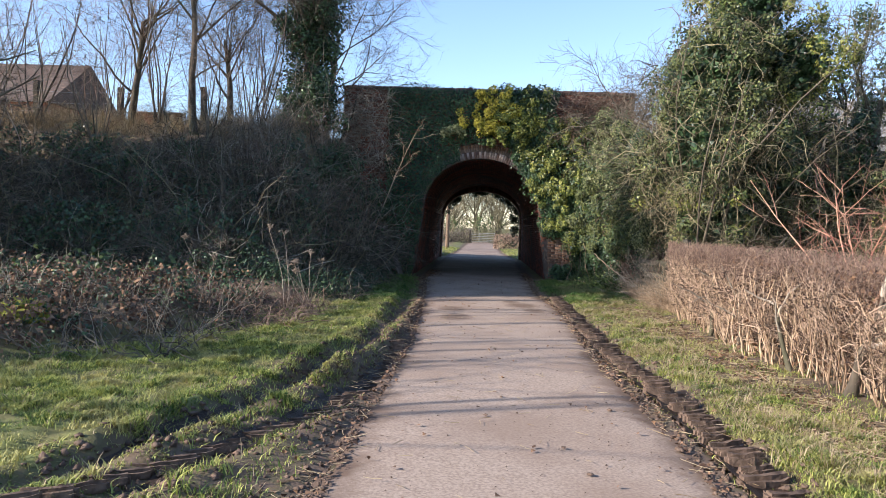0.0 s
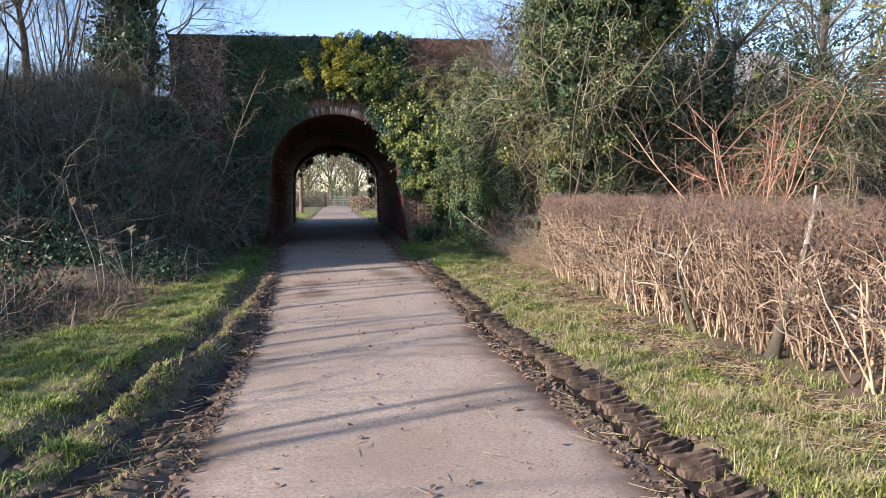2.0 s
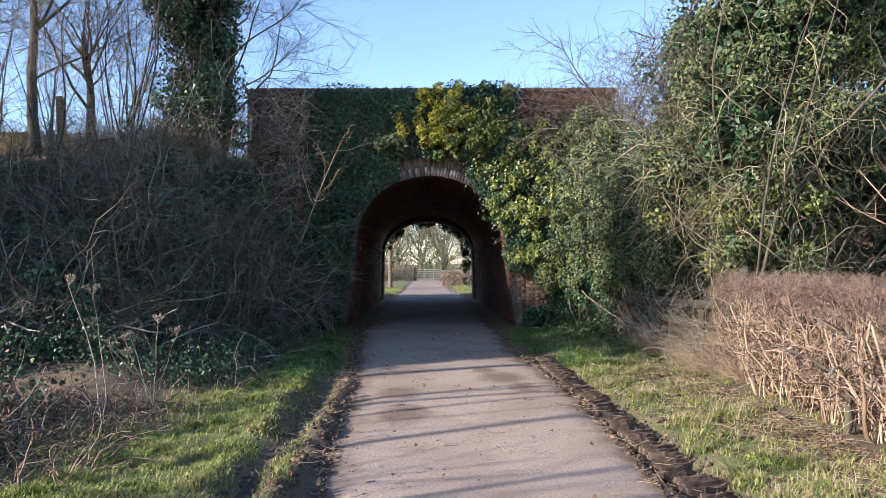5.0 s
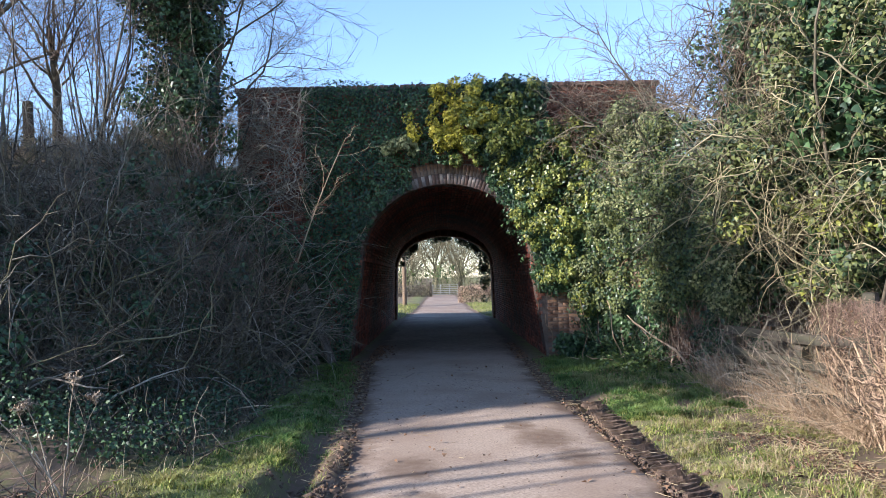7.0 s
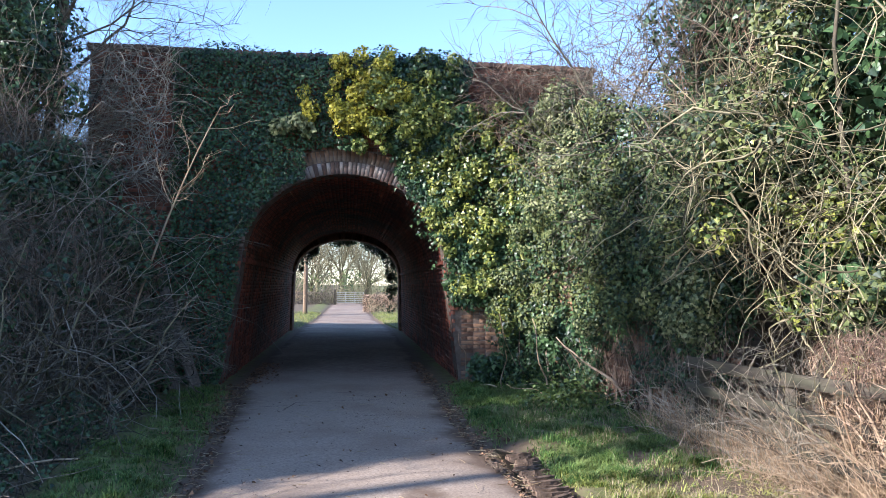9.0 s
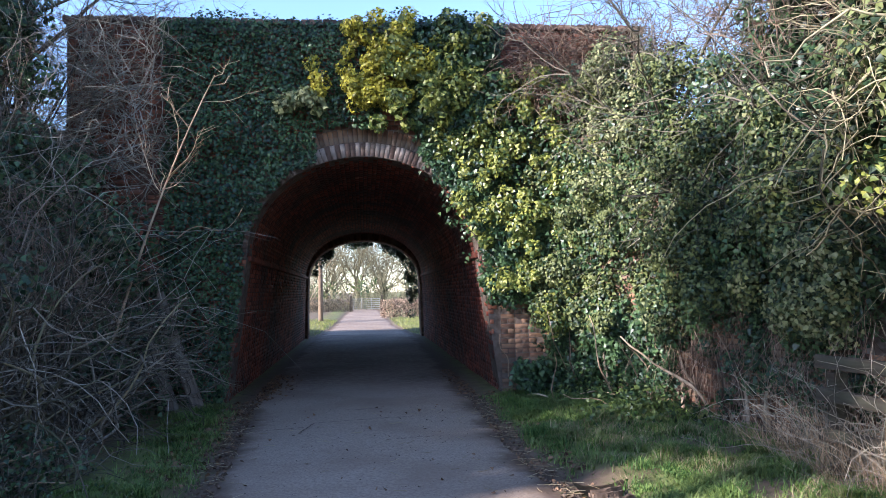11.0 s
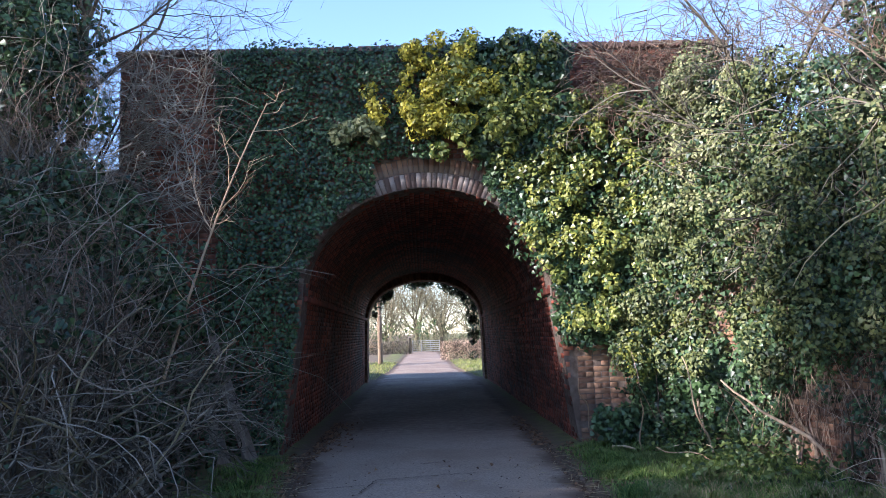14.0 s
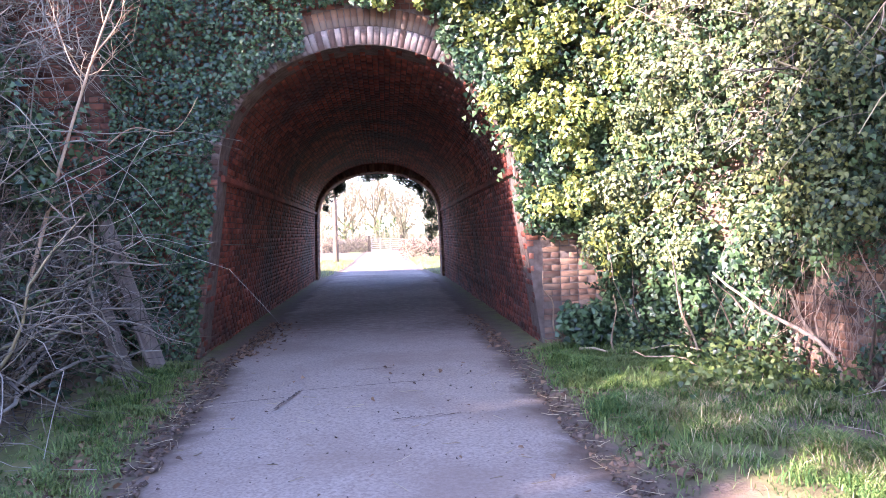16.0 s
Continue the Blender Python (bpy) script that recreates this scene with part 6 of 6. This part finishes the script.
def lumps(label, n, place, lo, hi, material, seed, name, category):
    """Small irregular lumps strewn over the ground, joined."""
    q = np.random.default_rng(seed)
    x, y, z = place(q, n)
    s = q.uniform(lo, hi, len(x)) * q.uniform(0.4, 1, len(x))
    d = np.array([(1, 0, 0), (-1, 0, 0), (0, 1, 0), (0, -1, 0), (0, 0, 0.7), (0, 0, -0.5)])
    V = np.stack([x, y, z], 1)[:, None] + s[:, None, None] * d[None] * q.uniform(0.6, 1.4, (len(x), 6, 1)) + s[:, None, None] * q.normal(0, 0.15, (len(x), 6, 3))
    f = np.array([(0, 2, 4), (2, 1, 4), (1, 3, 4), (3, 0, 4), (2, 0, 5), (1, 2, 5), (3, 1, 5), (0, 3, 5)])
    F = (f[None] + 6 * np.arange(len(x))[:, None, None]).reshape(-1, 3)
    return tagged(new(name, mesh_np(name, V, F, material)), label, category, kind="stuff")


def near_edges(q, n):
    y = q.uniform(-20.5, -0.3, n)
    west = q.random(n) < 0.5
    d = np.abs(q.normal(0, 0.22, n)) - 0.10
    x = np.where(west, road_left(y) - d, road_right(y) + d)
    return x, y, np.maximum(height(x, y), np.where((x > road_left(y)) & (x < road_right(y)), 0.012, -9))


def in_ruts(q, n):
    y = q.uniform(-20.5, -9, n)
    k = q.integers(0, 3, n)
    x = np.where(k == 0, rut_left(y), np.where(k == 1, rut_left(y) + 0.62, track_right(y))) + q.normal(0, 0.2, n)
    return x, y, height(x, y)


def on_lane(q, n):
    y = q.uniform(-20.5, -1, n)
    x = road_left(y) + (road_right(y) - road_left(y)) * q.random(n)
    return x, y, np.full(n, 0.016)


lumps("crumbs of dark mud along the lane edges", 5200, near_edges, 0.008, 0.035, M_CLOD, 401, "mud_crumbs", "mud")
lumps("clods of churned mud in the wheel ruts", 4200, in_ruts, 0.012, 0.055, M_CLOD, 402, "mud_clods", "mud")
lumps("grit and small stones strewn over the lane", 1500, on_lane, 0.004, 0.011, M_MORTAR, 403, "grit", "grit")
for k, (x, y) in enumerate(((0.71, -17.4), (0.82, -17.95), (0.3, -15.9), (0.15, -16.6), (0.62, -18.9), (1.25, -16.2))):
    bm = bmesh.new()
    bmesh.ops.create_icosphere(bm, subdivisions=2, radius=0.02)
    for v in bm.verts:
        v.co += noise.noise_vector(v.co * 30 + Vector((k, 0, 0))) * 0.014
        v.co.z *= 0.5
    o = new("mud_clod", bm_mesh("mud_clod", bm, M_CLOD))
    o.location = (x, y, 0.022)
    tagged(o, "dark clod of mud lying on the lane", "clod", "clods on the lane")


def litter(label, n, place, lo, hi, material, seed):
    q = np.random.default_rng(seed)
    x, y, z = place(q, n)
    C = np.stack([x, y, z + 0.012], 1)
    return tagged(new("leaf_litter", mesh_np("leaf_litter", *leaves(C, np.repeat([[0, 0, 1.0]], len(x), 0), q.uniform(lo, hi, len(x)), q, fold=0.3), material)), label, "leaf litter", kind="stuff")


def arch_sides(q, n):
    y = q.uniform(-5.0, 3.5, n)
    west = q.random(n) < 0.6
    d = np.abs(q.normal(0, 0.22, n))
    x = np.where(west, -1.78 + d - 0.2 * (y < 0), 1.72 - d * 0.6 + 0.25 * (y < 0))
    return x, y, np.maximum(height(x, y), 0.006)


litter("dead brown leaves along the lane edges", 1700, near_edges, 0.02, 0.05, M_DEADLEAF, 411)
litter("dead leaves drifted against the tunnel walls", 1500, arch_sides, 0.03, 0.07, M_DEADLEAF, 412)
def hedge_foot(q, n):
    y = q.uniform(-20.5, -7.5, n)
    x = 3.5 - np.abs(q.normal(0, 0.5, n))
    return x, y, height(x, y)


litter("drift of dead leaves at the foot of the hedge", 5200, hedge_foot, 0.02, 0.055, M_DEADLEAF, 414)
litter("scattered dead leaves and straw on the lane", 260, on_lane, 0.02, 0.05, M_DEADLEAF, 413)


def straws(label, n, place, lo, hi, material, seed):
    q = np.random.default_rng(seed)
    x, y, z = place(q, n)
    a = q.uniform(0, 6.28, n)
    P = grow(np.stack([x, y, z + 0.01], 1), np.stack([np.cos(a), np.sin(a), 0.04 + 0 * a], 1), q.uniform(lo, hi, n), 3, 0.12, 0.0, q)
    P[:, :, 2] = np.maximum(P[:, :, 2], height(P[:, :, 0], P[:, :, 1]) + 0.006)
    P[:, :, 2] = np.maximum(P[:, :, 2], 0.014)
    return tagged(new("dry_stalks", mesh_np("dry_stalks", *tubes(P, np.full((n, 4), 0.0024), 3), material)), label, "straw", kind="stuff")


straws("dry stalks lying along the lane edges", 900, near_edges, 0.06, 0.2, M_STRAW, 421)
straws("broken pale twigs and stalks below the hedge", 2600, hedge_foot, 0.06, 0.3, M_STRAW, 423)
straws("dry stalks scattered on the lane", 340, on_lane, 0.04, 0.16, M_STRAW, 422)

# ---- along the top of the embankment ----
rail_fence = thing("railway_fence", "old post-and-wire fence along the embankment top", "fence")
for k in range(6):
    x = -17.2 + k * 2.76
    o = part("post", post_mesh("post", 0.16, 1.42 if k % 2 else 1.3, k * 2.2, M_TIMBER), rail_fence)
    o.location = (x, 0.0, hgt(x, 0.0))
    o.rotation_euler = (0, rng.normal(0, 0.03), 0)
for z in (0.5, 0.85, 1.2):
    tt = np.linspace(-17.2, -3.4, 26)
    P = np.stack([tt, np.full(26, -0.09), 4.27 + z - 0.05 * np.abs(np.sin((tt + 17.2) / 2.76 * np.pi))], 1)[None]
    part("wire", mesh_np("wire", *tubes(P, np.full((1, 26), 0.004), 4), M_STEEL), rail_fence)
low = thing("low_wall", "low brown brick wall on the embankment top", "wall")
part("wall_body", bm_mesh("wall_body", block(-11.6, -10.1, 0.9, 1.15, 4.2, 4.95, 0.02, 0.02, 3), M_BRICK), low)
part("coping", bm_mesh("coping", block(-11.65, -10.05, 0.85, 1.2, 4.95, 5.03, 0.01), M_COPING), low)

barrier = thing("works_barrier", "yellow slatted works panel above red plastic netting", "barrier", at=(15.9, -2.0, hgt(15.9, -2.0)))
for k in range(6):
    o = part("slat", bm_mesh("slat", block(-0.055, 0.055, -0.02, 0.02, -1.15, 1.15, 0.01), M_YELLOW), barrier, "yellow painted slat")
    o.location = (-0.35 + k * 0.26, 0, 2.05)
    o.rotation_euler = (0, 0.34, 0)
for z in (1.1, 2.9):
    o = part("cross_bar", bm_mesh("cross_bar", block(-0.9, 1.2, 0.02, 0.06, -0.03, 0.03, 0.008), M_YELLOW), barrier)
    o.location = (0, 0, z)
for k in range(9):
    o = part("net_band", bm_mesh("net_band", block(-0.6, 1.3, -0.012, 0.012, -0.035, 0.035, 0.008, 0.05, k), M_RED), barrier, "red plastic netting band")
    o.location = (0, -0.05, 0.28 + k * 0.1)
for x in (-0.55, 1.25):
    o = part("post", bm_mesh("post", block(-0.03, 0.03, -0.03, 0.03, 0, 3.1, 0.008), M_STEEL), barrier)
    o.location = (x, 0.06, -0.05)


# ---- houses beyond the embankment ----
def house(label, x0, x1, y0, y1, eaves, ridge, wall_mat, roof_mat):
    root = thing("house", label, "house", "houses beyond the embankment")
    part("wall", bm_mesh("wall", block(x0, x1, y0, y1, -0.1, eaves, 0.02), wall_mat), root)
    bm = bmesh.new()
    ym = (y0 + y1) / 2
    o = 0.35
    pts = [(x0 - o, y0 - o, eaves - 0.1), (x1 + o, y0 - o, eaves - 0.1), (x1 + o, y1 + o, eaves - 0.1), (x0 - o, y1 + o, eaves - 0.1), (x0 - o, ym, ridge), (x1 + o, ym, ridge)]
    v = [bm.verts.new(p) for p in pts]
    for f in ((0, 1, 5, 4), (2, 3, 4, 5), (0, 4, 3), (1, 2, 5), (3, 2, 1, 0)):
        bm.faces.new([v[k] for k in f])
    roof = part("roof", bm_mesh("roof", bm, roof_mat), root)
    part("chimney", bm_mesh("chimney", block(x0 + 1.6, x0 + 2.3, ym - 0.3, ym + 0.3, ridge - 0.8, ridge + 0.9, 0.02), M_BRICK), roof)
    for k in range(3):
        for z in (1.0, 3.9):
            xw = x0 + (x1 - x0) * (k + 0.5) / 3
            w = part("window", bm_mesh("window", block(xw - 0.6, xw + 0.6, y0 - 0.05, y0 + 0.02, z, z + 1.3, 0.01), M_STEEL), root)
            part("pane", bm_mesh("pane", block(xw - 0.5, xw + 0.5, y0 - 0.06, y0 - 0.04, z + 0.1, z + 1.2, 0), M_PANE), w)


house("brick house with a brown tiled roof behind bare trees", -38, -25.4, 18, 26, 8.0, 10.9, M_BRICK, M_ROOF)
house("pale rendered house seen through bare trees", 20.5, 33, 26, 34, 8.6, 11.6, M_WALL, M_WALL)

# ---- beyond the bridge ----
def hedge_heart(parent, length, top, material, seed):
    """Packed dead leaf and twig ends that make a clipped hedge opaque."""
    q = np.random.default_rng(seed)
    n = int(length * 900)
    C = np.stack([q.uniform(0.05, 1.15, n), q.uniform(0, length, n), q.uniform(0.02, top, n)], 1)
    part("foliage", mesh_np("foliage", *leaves(C, q.normal(size=(n, 3)), q.uniform(0.06, 0.13, n), q, 0.5), material), parent, "packed twig ends")


far_hedge = hedge("hedge", "clipped brown hedge beyond the bridge", lambda y: 0 * y, 1.2, 0, 9, 1.2, 3600, 140, (M_HEDGE, M_HEDGE, M_HEDGE), 501)
hedge_heart(far_hedge, 9, 1.15, M_HEDGE, 541)
far_hedge.matrix_basis = pose(10.0, 33.5, 0, 0, 0, 90)
far_hedge = hedge("hedge", "darker clipped hedge across the far field edge", lambda y: 0 * y, 1.2, 0, 11, 1.15, 1800, 100, (M_TWIG, M_TWIG, M_TWIG), 502)
hedge_heart(far_hedge, 11, 1.1, M_TWIG, 542)
far_hedge.matrix_basis = pose(-0.9, 50, 0, 0, 0, 90)
far_hedge = hedge("hedge", "clipped hedge behind the field gate", lambda y: 0 * y, 1.2, 0, 9, 1.2, 1500, 90, (M_TWIG, M_TWIG, M_TWIG), 503)
hedge_heart(far_hedge, 9, 1.15, M_TWIG, 543)
far_hedge.matrix_basis = pose(11.5, 52, 0, 0, 0, 90)
gate = thing("field_gate", "galvanised steel field gate across the lane end", "gate", at=(0.2, 50.5, 0.0))
for k in range(6):
    o = part("bar", bm_mesh("bar", block(-1.15, 1.15, -0.02, 0.02, -0.02, 0.02, 0.008), M_STEEL), gate)
    o.location = (0, 0, 0.22 + 0.17 * k)
for x in (-1.13, -0.4, 0.4, 1.13):
    o = part("upright", bm_mesh("upright", block(-0.025, 0.025, -0.015, 0.015, 0.18, 1.12, 0.006), M_STEEL), gate)
    o.location = (x, -0.03, 0)
for x in (-1.32, 1.32):
    o = part("gate_post", bm_mesh("gate_post", block(-0.09, 0.09, -0.09, 0.09, -0.1, 1.35, 0.015), M_TIMBER), gate)
    o.location = (x, 0, 0)
pole = thing("telegraph_pole", "tall brown wooden telegraph pole beside the lane", "pole", at=(-2.45, 30, 0))
part("shaft", mesh_np("shaft", *tubes(np.stack([np.zeros(6), np.zeros(6), np.linspace(-0.1, 8.2, 6)], 1)[None], np.linspace(0.14, 0.10, 6)[None], 14), M_POLE, True), pole)
o = part("cross_arm", bm_mesh("cross_arm", block(-0.7, 0.7, -0.05, 0.05, 7.6, 7.72, 0.01), M_POLE), pole)
far_bush = bare_plant("bare_bush", "leafless hazel bush beside the pole", "bush", 3.4, 0.35, 10, ((6, 0.35), (5, 0.2)), (M_TWIGPALE, M_TWIGPALE), 511, thick=0.03)
far_bush.location = (-3.6, 28.5, 0.05)
far_tree = tree("bare_tree", "spreading leafless oak in the far field", -0.8, 72, 521, 3.6, 14, 6.0, (M_TWIGGREEN, M_TWIGGREEN), 0.34, ((7, 0.12), (5, 0.06), (2, 0.045)), None, (0, 0), 0.85, 0.06)
for k, (x, y, s) in enumerate(((-7, 64, 0.7), (5.5, 66, 0.75), (9.5, 72, 0.8), (-12, 68, 0.75), (2.4, 78, 0.8), (-4.5, 76, 0.8), (-9, 84, 1.0), (7, 88, 1.1), (14, 80, 0.95), (-16, 92, 1.1), (3, 100, 1.25), (-5, 104, 1.2), (11, 110, 1.3), (-12, 112, 1.3))):
    o = copy_thing(far_tree, Matrix.LocRotScale((x, y, -0.1), Euler((0, 0, 1.3 * k)), (s, s, s)))
    o["label"] = "leafless field tree in the far tree line"
under = np.random.default_rng(531)
cc = np.stack([under.uniform(-30, 30, 260), under.uniform(56, 100, 260), under.uniform(0.2, 2.6, 260) ** 1.0], 1)
C, Nn, S = clumps(cc, under.uniform(0.6, 1.4, 260), 9000, 0.14, 0.3, under, 1.0)
thicket = thing("far_thicket", "far thicket of evergreen scrub under the trees", "thicket", kind="stuff")
part("foliage", mesh_np("foliage", *leaves(C, Nn, S, under), M_HOLLY), thicket)

n = 1500
P = grow(np.stack([under.uniform(-24, 24, n), under.uniform(55, 66, n), np.zeros(n)], 1), np.stack([under.normal(0, 0.4, n), under.normal(0, 0.4, n), np.ones(n)], 1), under.uniform(1.5, 4.6, n), 5, 0.2, 0.02, under)
rr = under.uniform(0.012, 0.03, n)
part("twig_tangle", mesh_np("twig_tangle", *tubes(P, taper(rr, rr * 0.4, n, 5), 3), M_TWIGGREEN), thicket, "bare hazel rods")
